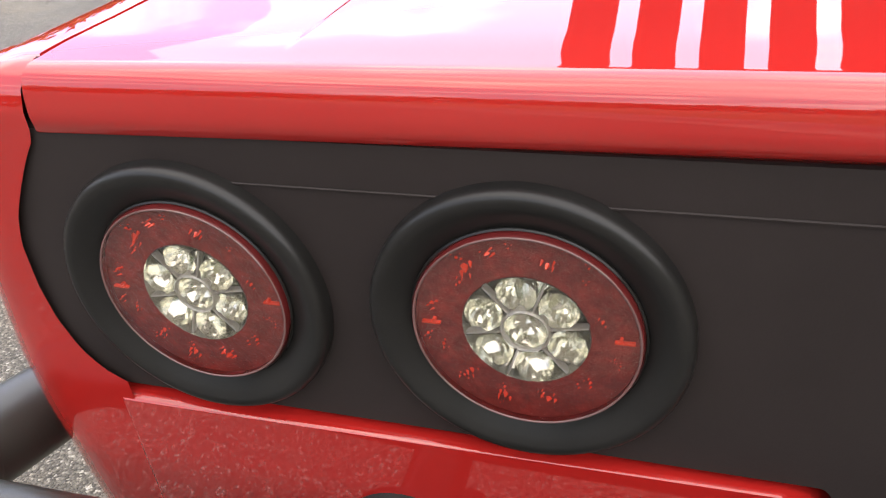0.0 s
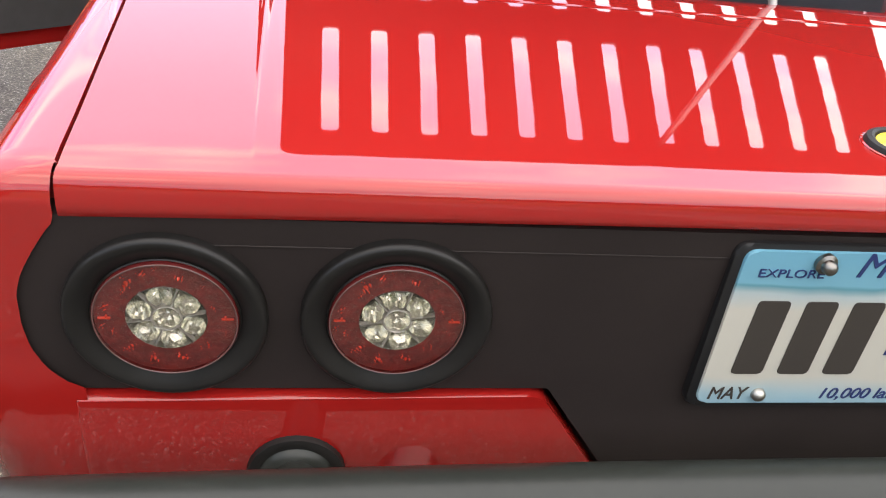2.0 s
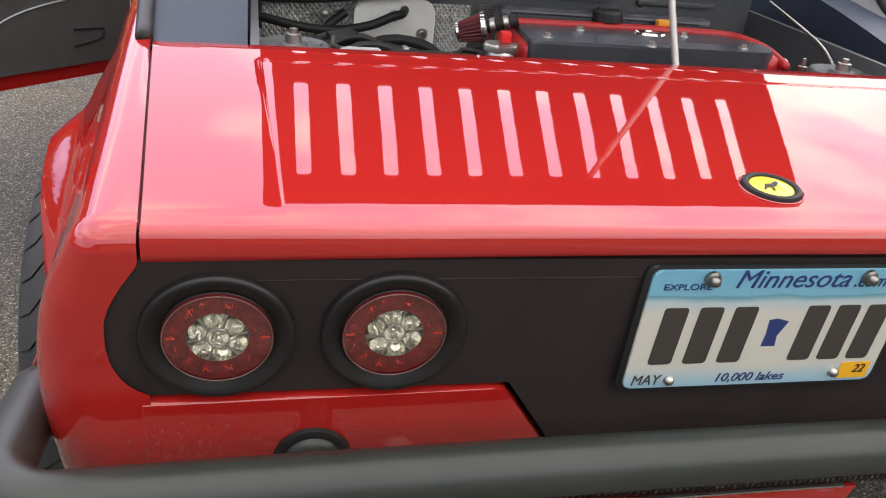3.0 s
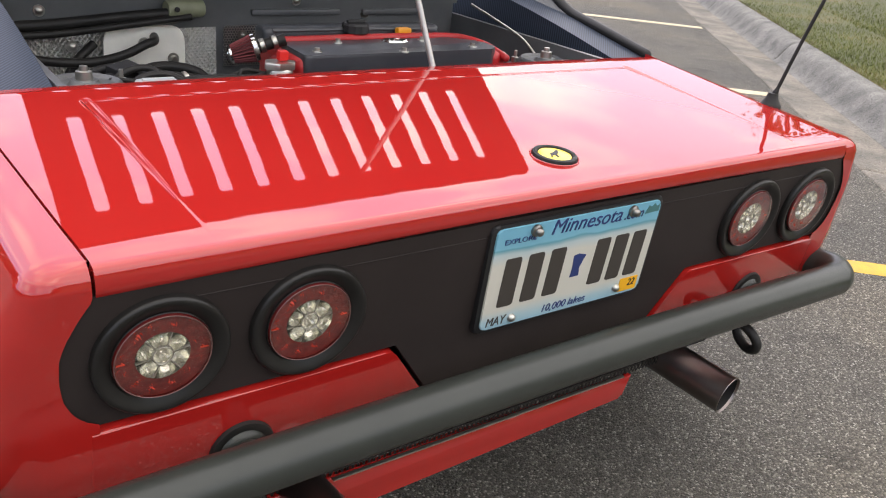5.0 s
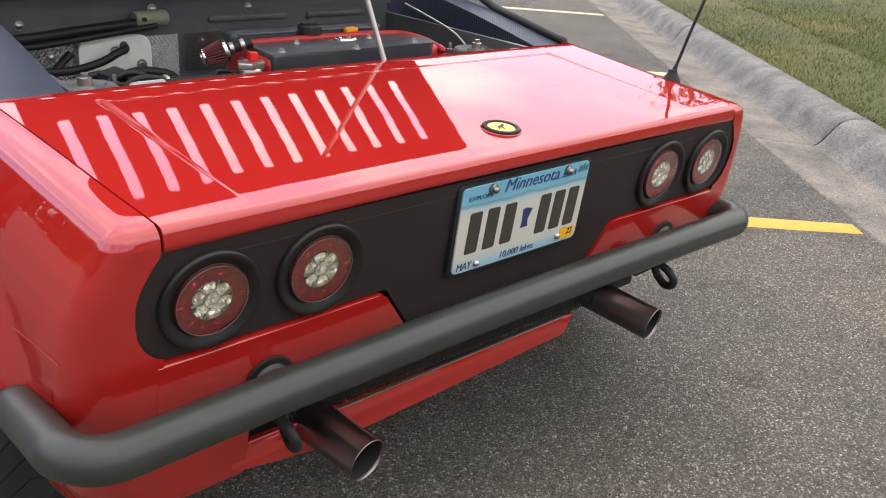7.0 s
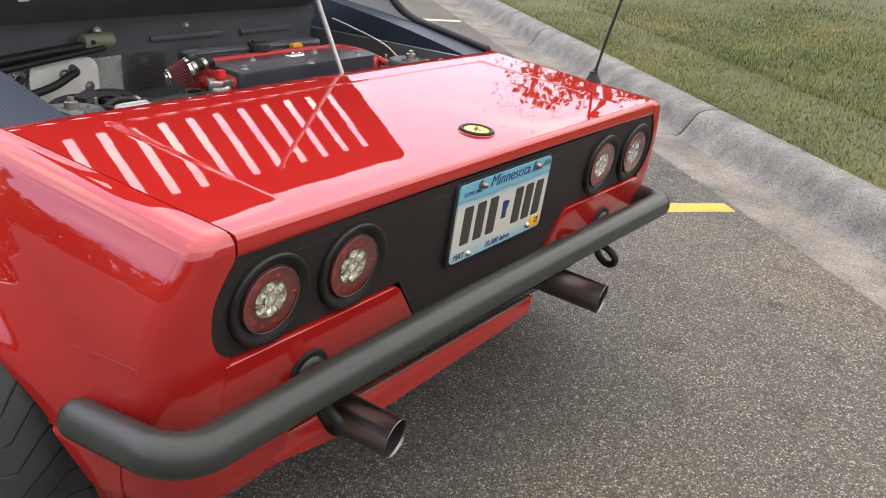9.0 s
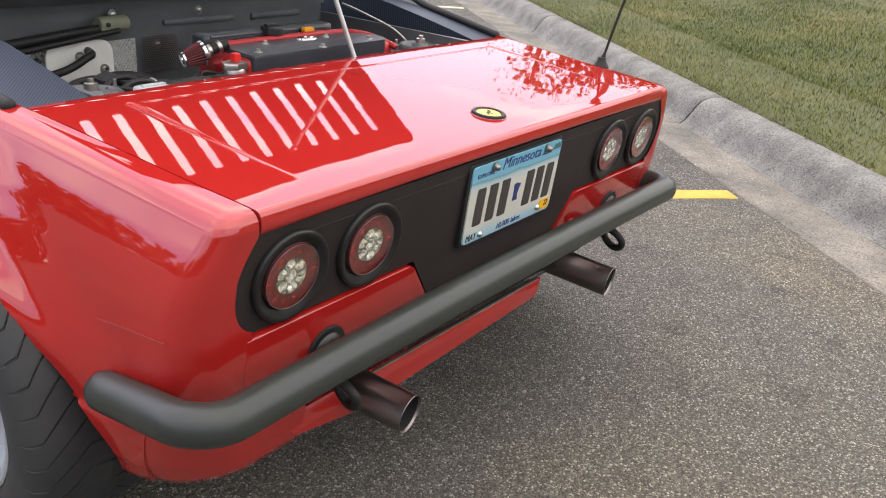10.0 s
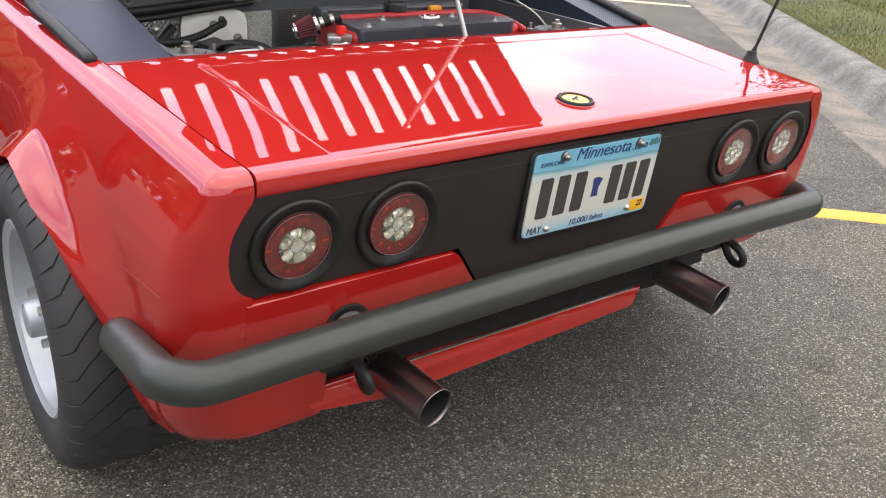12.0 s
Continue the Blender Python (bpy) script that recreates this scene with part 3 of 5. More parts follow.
def tree(x, y, z, height, seed, label, leaf=0.0125, full=1.0, limb=1.0):
    rng = np.random.default_rng(seed)
    thing = holder("tree", label, "tree", place=(x, y, z), group="trees on the lawn")
    bm = tube([(0, 0, -0.1), (0.04, 0.02, height * 0.2), (-0.05, 0.06, height * 0.45), (0.05, 0.0, height * 0.8)], lambda t: height * (0.028 - 0.022 * t), 10)
    verts, faces = [], []
    for k in range(13):
        a, h = k * 2.4 + rng.uniform(-0.4, 0.4), height * rng.uniform(0.24, 0.72)
        r = height * rng.uniform(0.16, 0.30) * (1.1 - h / height * 0.6)
        tip = Vector((math.cos(a) * r, math.sin(a) * r, h + height * rng.uniform(0.05, 0.2)))
        tube([(0, 0, h), tip * 0.5 + Vector((0, 0, h * 0.52)), tip], lambda t: height * limb * (0.011 - 0.008 * t), 6, 4, bm=bm)
        leaf_cloud(rng, tip, (height * 0.12, height * 0.12, height * 0.085), int(150 * full), height * leaf, verts, faces)
        leaf_cloud(rng, tip * 0.62 + Vector((0, 0, h * 0.36)), (height * 0.08, height * 0.08, height * 0.06), int(50 * full), height * leaf, verts, faces)
    leaf_cloud(rng, (0, 0, height * 0.88), (height * 0.15, height * 0.15, height * 0.13), int(170 * full), height * leaf, verts, faces)
    part("trunk", bm, BARK, thing)
    crown = new("crown", leaf_mesh("crown", verts, faces))
    crown.parent = thing
    return thing


tree(11.8, 4.9, 0.3, 6.2, 11, "leafy green tree with a tapered brown trunk on the lawn")
tree(40.6, 22.0, -0.1, 17.2, 19, "tall leafy green tree with an open crown beyond the lawn", 0.0050, 0.55, 0.25)
tree(16.0, 2.6, 0.4, 7.0, 12, "broad leafy green tree with low limbs on the lawn")
tree(13.8, -3.2, 0.4, 6.4, 13, "leafy green tree with an uneven crown on the lawn")


def far_woods():
    rng = np.random.default_rng(21)
    verts, faces = [], []
    for k in range(230):
        a = k * 2 * math.pi / 230 + rng.uniform(-0.02, 0.02)
        r = rng.uniform(50, 58)
        h = rng.uniform(7.5, 10.0) + 3.6 * smoothstep(0.55, 0.75, math.sin(a)) * smoothstep(0.0, 0.25, math.cos(a))
        c = (math.sin(a) * r, math.cos(a) * r, h * 0.5)
        leaf_cloud(rng, c, (3.2, 3.2, h * 0.52), 220, 0.62, verts, faces)
    return tagged(new("far_woods", leaf_mesh("far_woods", verts, faces)), "distant belt of green trees all round the lot", "trees", kind="stuff")


far_woods()


# ---- the car: rear panel at y = 0, facing -y; centre line at x = 0 ----
car = holder("car", "glossy red sports car with a black rear panel, engine lid open", "car")


def crease_x(y):
    return 0.510 + 0.035 * y


def deck_z(x, y):
    z = 0.7291 + 0.0791 * y - 0.0065 * x * x - 0.017 * (y - 0.25) ** 2
    z -= 0.0009 * max(0.0, (0.030 - y) / 0.030) ** 2
    side_gap, front_gap = abs(x) - crease_x(y), y - 0.4185
    ramp = min(1.0, max(0.0, (y - 0.05) / 0.34))
    wide = 0.0012 + 0.0058 * ramp
    if front_gap < 0.004 and abs(side_gap) < wide:
        z -= 0.30 * wide * ramp * (1 - (side_gap / wide) ** 2)
    elif side_gap < 0 and abs(front_gap) < 0.0036:
        z -= 0.0009 * (1 - (front_gap / 0.0036) ** 2)
    raised = smoothstep(0.0018, -0.0018, abs(x) - crease_x(y)) * smoothstep(0.4215, 0.4155, y)
    drop = 0.0010 * smoothstep(0.0, 0.10, y) - 0.0022 * max(0.0, y - 0.10)
    return z - drop * (1 - raised) - 0.004 * max(0.0, abs(x) - crease_x(y)) * min(1.0, max(0.0, y / 0.06))


LID_LIP = [(0.004, 0.6915), (-0.012, 0.692), (-0.018, 0.696)]
for deg in (0, 2, 6, 12, 20, 29, 37, 45, 53, 61, 70, 78, 84, 88):
    lip_y = -0.001 - 0.019 * math.cos(radians(deg)) ** 0.5
    rise = math.sin(radians(deg)) ** 0.5
    LID_LIP.append((lip_y, 0.7035 + 0.0227 * rise + 0.06 * (lip_y + 0.020) * rise ** 4))
LID_Y = [0.008, 0.020, 0.035, 0.060, 0.09, 0.12, 0.16, 0.20, 0.24, 0.28, 0.32, 0.36, 0.39, 0.405, 0.412, 0.4145, 0.416, 0.4175, 0.419, 0.4205, 0.422, 0.425, 0.435, 0.46, 0.482]
CREASE_STEPS = [-0.014, -0.009, -0.006, -0.0046, -0.0032, -0.0021, -0.0014, -0.0007, 0.0, 0.0007, 0.0014, 0.0021, 0.0032, 0.0046, 0.006, 0.009, 0.014]


def lid_half(y):
    return 0.632 + 0.072 * max(0.0, y)


def lid_columns(y):
    """Places across the lid: even inside, close together at the crease, then out to the edge."""
    c, h = crease_x(max(0.0, y)), lid_half(y)
    right = [(c - 0.014) * k / 9 for k in range(9)] + [c + d for d in CREASE_STEPS] + [c + 0.014 + (h - c - 0.014) * k for k in (0.3, 0.6, 0.85, 0.95, 1.0)]
    return [-x for x in right[:0:-1]] + right


def deck_lid():
    rows = [(y, z, True) for y, z in LID_LIP] + [(y, 0, False) for y in LID_Y] + [(0.490, -0.004, None), (0.492, -0.03, None)]
    n = len(lid_columns(0))

    def at(i, k):
        y, z, lip = rows[k]
        x = lid_columns(y)[min(max(i - 1, 0), n - 1)]
        down = Vector((0, 0, 0.018)) if i in (0, n + 1) else Vector()
        if lip:
            return Vector((x, y + 0.004 * (x / 0.63) ** 2, z - 0.0026 * (x / 0.63) ** 2 + (0.005 * (1 - (x / 0.63) ** 2) if k < 3 else 0.0))) + (Vector((0, 0.02, 0)) if i in (0, n + 1) else Vector())
        if lip is None:
            return Vector((x, y, deck_z(x, 0.482) + z)) - down
        return Vector((x, y, deck_z(x, y))) - down

    return surface(at, range(n + 2), range(len(rows)))


part("deck_lid", deck_lid(), RED, car, "glossy red rear deck lid with a raised centre panel", sharp=60)


# rear quarter: side, rounded corner and shoulder in one skin
ARCH_Y, ARCH_Z, ARCH_R = 0.55, 0.30, 0.300
ARCH_LONG, ARCH_POWER = 0.365 / 0.300, 1.4


def arch_dist(y, z):
    return (abs((y - ARCH_Y) / ARCH_LONG) ** ARCH_POWER + abs(z - ARCH_Z) ** ARCH_POWER) ** (1 / ARCH_POWER)


# height, inset of the side, inset of the rear face, corner radius
SKIN = np.array([
    (0.235, 0.060, 0.062, 0.100), (0.240, 0.046, 0.048, 0.100), (0.26, 0.032, 0.038, 0.098), (0.30, 0.019, 0.030, 0.094), (0.35, 0.010, 0.0225, 0.087), (0.40, 0.005, 0.0168, 0.080), (0.46, 0.001, 0.0113, 0.074),
    (0.50, 0.0, 0.0064, 0.069), (0.54, 0.002, 0.0014, 0.064), (0.575, 0.006, -0.0016, 0.060), (0.61, 0.013, -0.0062, 0.055), (0.645, 0.024, -0.0105, 0.048),
    (0.672, 0.036, -0.0128, 0.042), (0.690, 0.045, -0.0145, 0.037), (0.703, 0.051, -0.0155, 0.034), (0.7125, 0.058, -0.0135, 0.031), (0.719, 0.067, -0.0090, 0.028),
    (0.7225, 0.078, -0.0042, 0.025), (0.7243, 0.092, 0.0013, 0.022)])
SKIN_Z = [0.235, 0.237] + [0.240 + 0.460 * k / 76 for k in range(77)] + [0.703, 0.7065, 0.7095, 0.7125, 0.7150, 0.7170, 0.719, 0.7208, 0.7225, 0.7235, 0.7243]


# left border of the black panel: height, x
PANEL_EDGE = np.array([(0.537, -0.615), (0.5425, -0.634), (0.550, -0.648), (0.563, -0.659), (0.581, -0.6665), (0.602, -0.669), (0.630, -0.668), (0.648, -0.662), (0.666, -0.652), (0.680, -0.643), (0.690, -0.6352), (0.73, -0.6350)])


def half_width(y):
    return 0.744 + 0.042 * max(0.0, y)


def quarter_contour():
    side = [1.30, 1.2, 1.1, 1.04] + [1.0 - 0.0065 * k for k in range(138)]
    return [("side", y) for y in side] + [("corner", a) for a in range(0, 91, 6)] + [("rear", k / 6) for k in range(1, 7)]


def flare(y, z):
    """How far the wheel arch stands out from the side."""
    dist = arch_dist(y, z)
    t = (0.345 - dist) / 0.045
    rise = 0.0 if t < -0.2 else (t + 0.2) ** 2 / 0.8 if t < 0.2 else t if t < 1 else 1.0
    return 0.036 * rise * smoothstep(0.40, 0.60, z) + 0.026 * smoothstep(0.45, 0.29, dist) * smoothstep(0.20, 0.50, z)


def quarter_point(c, k, low):
    kind, v = c
    top = k >= len(SKIN_Z)
    z = SKIN_Z[min(k, len(SKIN_Z) - 1)]
    ds, dr, r = (float(np.interp(z, SKIN[:, 0], SKIN[:, n])) for n in (1, 2, 3))
    edge_x = -(half_width(0.07) - ds)
    if kind == "side":
        y = v if v > 0.30 else 0.30 - (0.30 - v) * (0.30 - dr - r) / 0.1905
        x = -(half_width(y) - ds)
    elif kind == "corner":
        x, y = edge_x + r - r * math.cos(radians(v)), dr + r - r * math.sin(radians(v))
    else:
        stop = -0.505 if z < 0.418 else -0.634 if z < 0.537 else float(np.interp(z, PANEL_EDGE[:, 0], PANEL_EDGE[:, 1]))
        x, y = edge_x + r + (stop - edge_x - r) * v, dr
    if top:
        y = max(y, 0.004)
        return Vector((-(lid_half(y) + 0.0030), y, deck_z(0.63, y) - (0.0 if k == len(SKIN_Z) else 0.02)))
    bottom = low + 0.040 * smoothstep(0.24, 0.0, y)
    if z < 0.5:
        z = bottom + (z - 0.235) * (0.5 - bottom) / 0.265
    z += 0.0735 * max(0, y) * smoothstep(0.5, 0.7, z)
    if kind == "corner":
        x -= flare(y, z) * math.cos(radians(v)) ** 2
    if kind == "side":
        x -= flare(y, z) + 0.006 * smoothstep(0.391, 0.383, z) * smoothstep(0.10, 0.18, y)
    return Vector((x, y, z))


def fine_quarter(low):
    """The skin with the arch cut through and its lip turned in."""
    cs = quarter_contour()
    bm = surface(lambda i, k: quarter_point(cs[i], k, low), range(len(cs)), range(len(SKIN_Z) + 2))

    def dist(p):
        return arch_dist(p.y, p.z)

    bmesh.ops.delete(bm, geom=[f for f in bm.faces if dist(f.calc_center_median()) < ARCH_R], context="FACES")
    rim = set()
    for v in bm.verts:
        if v.is_boundary and dist(v.co) < ARCH_R + 0.012 and v.co.z > 0.20:
            k = ARCH_R / dist(v.co)
            before = flare(v.co.y, v.co.z)
            v.co.y, v.co.z = ARCH_Y + (v.co.y - ARCH_Y) * k, ARCH_Z + (v.co.z - ARCH_Z) * k
            v.co.x += before - flare(v.co.y, v.co.z)
            rim.add(v)
    edges = [e for e in bm.edges if e.is_boundary and e.verts[0] in rim and e.verts[1] in rim]
    for dx in (0.004, 0.06):
        out = bmesh.ops.extrude_edge_only(bm, edges=edges)["geom"]
        for v in out:
            if isinstance(v, bmesh.types.BMVert):
                v.co.x += dx
        edges = [e for e in out if isinstance(e, bmesh.types.BMEdge) and e.is_boundary]
    return bm


part("rear_quarter_panel", fine_quarter(0.234), RED, car, "glossy red rear quarter panel with a flared wheel arch", sharp=50)
far_quarter = fine_quarter(0.310)
far_quarter.transform(Matrix.Diagonal((-1, 1, 1, 1)))
bmesh.ops.reverse_faces(far_quarter, faces=far_quarter.faces[:])
part("rear_quarter_panel", far_quarter, RED, car, "glossy red rear quarter panel with a flared wheel arch", sharp=50)
for side in (-1, 1):
    gutter = surface(lambda y, k: Vector((side * (lid_half(y) + (-0.02, 0.024)[k]), y, deck_z(0.63, max(y, 0.04)) - 0.016)), [0.004, 0.1, 0.2, 0.3, 0.4, 0.49], range(2))
    part("lid_gutter", gutter, RED_IN, car, "dark red gutter below the lid gap")
    jamb = surface(lambda z, k: Vector((side * (0.61, 0.655)[k], 0.006, z)), [0.695, 0.705, 0.715], range(2))
    part("lid_jamb", jamb, RED_IN, car)

# black rear panel and the red panels below it: the rear leans in towards its foot
LEAN = pose(0, -0.0133, 0.69) @ pose(0, 0, 0, 7, 0, 0) @ Matrix.Diagonal((1, 1, 1.075, 1)) @ pose(0, 0, -0.69)
panel_outline = rounded([(-0.655, 0.694), (-0.682, 0.638), (-0.682, 0.565), (-0.655, 0.548), (-0.276, 0.548), (-0.19, 0.43), (0.19, 0.43), (0.280, 0.548), (0.655, 0.548), (0.682, 0.565), (0.682, 0.638), (0.655, 0.694)], [0.008, 0.02, 0.005, 0.005, 0.006, 0, 0, 0.006, 0.005, 0.005, 0.02, 0.008], 8)
panel = part("rear_panel", prism(panel_outline, 0.02, 0.0015, 1, LEAN @ pose(0, 0.0008, 0)), SATIN, car, "satin black rear panel")
cutters = bmesh.new()
for x in (-0.570, -0.405, 0.405, 0.570):
    revolve([(0.0, -0.06), (0.0515, -0.06), (0.0515, 0.06), (0.0, 0.06)], 48, pose(x, -0.003, 0.6112, 90 + 7, 0, 0), cutters)
cutter = part("cutter", cutters, SATIN)
cut = panel.modifiers.new("lamp_holes", "BOOLEAN")
cut.operation, cut.object = "DIFFERENCE", cutter
bpy.context.view_layer.update()
holed = bpy.data.meshes.new_from_object(panel.evaluated_get(bpy.context.evaluated_depsgraph_get()))
panel.modifiers.clear()
holed.polygons.foreach_set("use_smooth", [False] * len(holed.polygons))
panel.data = holed
bpy.data.objects.remove(cutter)
for side in (-1, 1):
    o = [(0.646 * side, 0.5435), (0.281 * side, 0.5435), (0.196 * side, 0.43), (0.646 * side, 0.43)]
    o = rounded(o, [0, 0.024, 0.01, 0], 8)
    part("lower_rear_panel", prism(o, 0.02, 0.005, 3, LEAN @ pose(0, -0.004, 0)), RED, car, "glossy red lower rear panel with a slanted end")
    mount_m = LEAN @ pose(0.478 * side, -0.005, 0.462, 90, 0, 0)
    ring = revolve([(0.030, 0.004), (0.037, 0.0052), (0.040, 0.004), (0.041, 0.0), (0.041, -0.004), (0.030, -0.004)], 40, mount_m)
    grommet = part("bumper_mount", ring, RUBBER, car, "black rubber ring round the bumper mount")
    part("mount_dome", revolve([(0.0, 0.017), (0.015, 0.016), (0.026, 0.011), (0.032, 0.003), (0.032, -0.004)], 28, mount_m), BUMPER, grommet)
    part("mount_arm", tube([(0.478 * side, 0.005, 0.450), (0.478 * side, -0.06, 0.475)], 0.018, 12), BUMPER, grommet)


for side in (-1, 1):
    seam = [(side * (half_width(y) - 0.0012), y, z) for y, z in ((0.30, 0.518), (0.21, 0.533), (0.12, 0.544), (0.045, 0.551))]
    ridge = [(side * (half_width(y) + 0.002), y, z) for y, z in ((0.275, 0.379), (0.24, 0.384), (0.20, 0.389))]
    part("side_ridge", tube(ridge, 0.0035, 8, 4, True), RED, car)
    part("side_crease", tube(seam, lambda t: 0.0004 + 0.0006 * t, 6), RED_IN, car)
part("panel_ridge", tube([LEAN @ Vector((x, 0.0006, 0.6735)) for x in (-0.60, 0.0, 0.60)], 0.0007, 6), SATIN, car)


# ---- tail lamps ----
def round_cup(cx, cy, radius, rng):
    """A round faceted bowl with a bulb-like dome at its foot."""
    bm = bmesh.new()
    rings = []
    for k, (f, h) in enumerate(((1.0, 0.0034), (0.93, 0.0008), (0.72, -0.0030), (0.46, -0.0054), (0.26, -0.0060), (0.14, -0.0034))):
        ring = []
        for j in range(22):
            a = 2 * math.pi * (j + 0.5 * (k % 2)) / 22
            ring.append(bm.verts.new((cx + radius * f * math.cos(a), cy + radius * f * math.sin(a), h + rng.uniform(-0.0010, 0.0010))))
        rings.append(ring)
    for k, (p, q) in enumerate(zip(rings, rings[1:])):
        for j in range(22):
            i = (j + 1) % 22
            if k % 2:
                bm.faces.new((p[j], p[i], q[i]))
                bm.faces.new((p[j], q[i], q[j]))
            else:
                bm.faces.new((p[j], p[i], q[j]))
                bm.faces.new((p[i], q[i], q[j]))
    bm.faces.new(rings[-1])
    return bm


def tail_lamp():
    m = pose(0, 0, 0, 90, 0, 0)
    rng = random.Random(5)
    bezel = part("tail_lamp", revolve([(0.0515, -0.006), (0.0520, 0.0028), (0.0540, 0.0040), (0.0600, 0.0072), (0.0640, 0.0092), (0.0668, 0.0098), (0.0690, 0.0092), (0.0706, 0.0074), (0.0713, 0.0045), (0.0714, -0.008), (0.050, -0.008)], 80, m), BEZEL, car, "round tail lamp in a black rubber bezel")
    part("lamp_rim", revolve([(0.0507, -0.003), (0.0508, 0.0040), (0.0514, 0.0046), (0.0521, 0.0040), (0.0522, -0.003)], 64, m), BEZEL, bezel)
    part("reflector_bed", revolve([(0.0, -0.007), (0.0278, -0.007), (0.0284, 0.0034), (0.036, 0.0030), (0.046, 0.0030), (0.0502, 0.0042)], 64, m), RED_BED, bezel, "dark red reflector bed")
    part("lens_wall", revolve([(0.0509, 0.0020), (0.0509, 0.0068), (0.0503, 0.0078), (0.0494, 0.0078), (0.0494, 0.0020)], 72, m), RED_WALL, bezel, "red side wall of the lens")
    part("lens_edge", revolve([(0.0504, 0.0076), (0.0500, 0.0082), (0.0494, 0.0082), (0.0490, 0.0076)], 72, m), LENS_EDGE, bezel)
    part("lens_cover", revolve([(0.0, 0.0102), (0.015, 0.0100), (0.030, 0.0095), (0.042, 0.0087), (0.0492, 0.0079), (0.0492, 0.0070), (0.042, 0.0078), (0.030, 0.0085), (0.0, 0.0091)], 56, m), CLEAR_LENS, bezel, "clear domed lens cover").visible_shadow = False
    gem = None
    for k in range(36):
        a, far = radians(30 * (k // 3) + 15 + rng.uniform(-7, 7)), (0.0345, 0.0395, 0.0445)[k % 3] + rng.uniform(-0.002, 0.002)
        place = m @ pose(far * math.cos(a), far * math.sin(a), -0.0004) @ pose(0, 0, 0, rng.uniform(-22, 22), rng.uniform(-22, 22), rng.uniform(0, 360)) @ Matrix.Scale(rng.uniform(0.45, 1.05) * (1.2 if k % 3 == 1 else 0.85), 4)
        if gem is None:
            bm = bmesh.new()
            for x, y, r in ((0, 0, 0.0017), (0.0024, 0.0016, 0.0010), (-0.0018, -0.0020, 0.0009), (0.0008, -0.0032, 0.0007)):
                bmesh.ops.create_cone(bm, cap_ends=True, segments=5, radius1=r, radius2=r * 0.2, depth=0.0035, matrix=Matrix.Translation((x, y, 0.0042)))
            gem = part("red_prism", bm, RED_GEM, bezel, smooth=False)
            gem.matrix_basis = place
        else:
            like(gem, place)
    for side in (-1, 1):
        mark = box(0.0425 * side, 0, 0.0042, 0.0085, 0.0009, 0.002, bm=None)
        box(0.0410 * side, 0.0014, 0.0042, 0.0014, 0.0018, 0.002, bm=mark)
        mark.transform(m)
        part("lens_mark", mark, RED_GEM, bezel, smooth=False)
    for k in range(6):
        a = radians(60 * k + 40)
        bm = round_cup(0.0192 * math.cos(a), 0.0192 * math.sin(a), 0.0088, rng)
        bm.transform(m)
        part("reflector_cup", bm, REFLECTOR, bezel, smooth=False)
        rib = box(0.0194, 0, 0.0018, 0.0166, 0.0011, 0.0040, 0.0004)
        rib.transform(m @ pose(0, 0, 0, 0, 0, 60 * k + 10))
        part("reflector_rib", rib, RIB, bezel)
    centre = round_cup(0, 0, 0.0100, rng)
    centre.transform(m)
    part("reflector_cup", centre, REFLECTOR, bezel, smooth=False)
    part("centre_ring", revolve([(0.0096, -0.001), (0.0098, 0.0040), (0.0105, 0.0046), (0.0112, 0.0040), (0.0114, -0.001)], 40, m), RIB, bezel)
    part("reflector_plate", revolve([(0.0, -0.0066), (0.0110, -0.0020), (0.0200, -0.0066), (0.0262, -0.0010), (0.0276, 0.0020), (0.0282, 0.0040)], 36, m), REFLECTOR, bezel)
    return bezel


lamp = tail_lamp()
for x in (-0.405, 0.405, 0.570):
    copy_thing(lamp, pose(x, -0.003, 0.6112, 7, 0, 0))
lamp.matrix_basis = pose(-0.570, -0.003, 0.6112, 7, 0, 0)

# ---- licence plate ----
plate_frame = part("licence_plate", prism(rounded([(-0.160, 0.527), (0.160, 0.527), (0.160, 0.690), (-0.160, 0.690)], 0.012), 0.012, 0.004, 2, pose(0, -0.014, 0)), INK, car, "licence plate in a black frame, blue sky print on cream")
sheet = part("plate_sheet", prism(rounded([(-0.1525, 0.534), (0.1525, 0.534), (0.1525, 0.685), (-0.1525, 0.685)], 0.010), 0.003, 0.001, 1, pose(0, -0.017, 0)), PLATE, plate_frame, "printed metal plate with a blue sky band")
PY = -0.0174
writing("lettering", "Minnesota", 0.0315, (0.006, PY, 0.6735), BLUE_INK, sheet, 0.25, stretch=1.02)
writing("lettering", ".com", 0.022, (0.098, PY, 0.6705), BLUE_INK, sheet, 0.25, stretch=0.9)
writing("lettering", "EXPLORE", 0.0105, (-0.112, PY, 0.6655), BLUE_INK, sheet, 0.0, stretch=1.25)
writing("lettering", "10,000 lakes", 0.0165, (-0.004, PY, 0.5445), BLUE_INK, sheet, 0.2, stretch=1.05)
writing("lettering", "MAY", 0.019, (-0.128, PY, 0.5445), PLATE_INK, sheet, 0.15, stretch=0.85)
for x in (-0.118, -0.078, -0.038, 0.048, 0.085, 0.122):
    part("plate_bar", prism(rounded([(x - 0.0135, 0.5665), (x + 0.0135, 0.5665), (x + 0.0155, 0.640), (x - 0.0115, 0.640)], 0.004), 0.0012, 0.0004, 1, pose(0, PY - 0.0004, 0)), PLATE_INK, sheet)
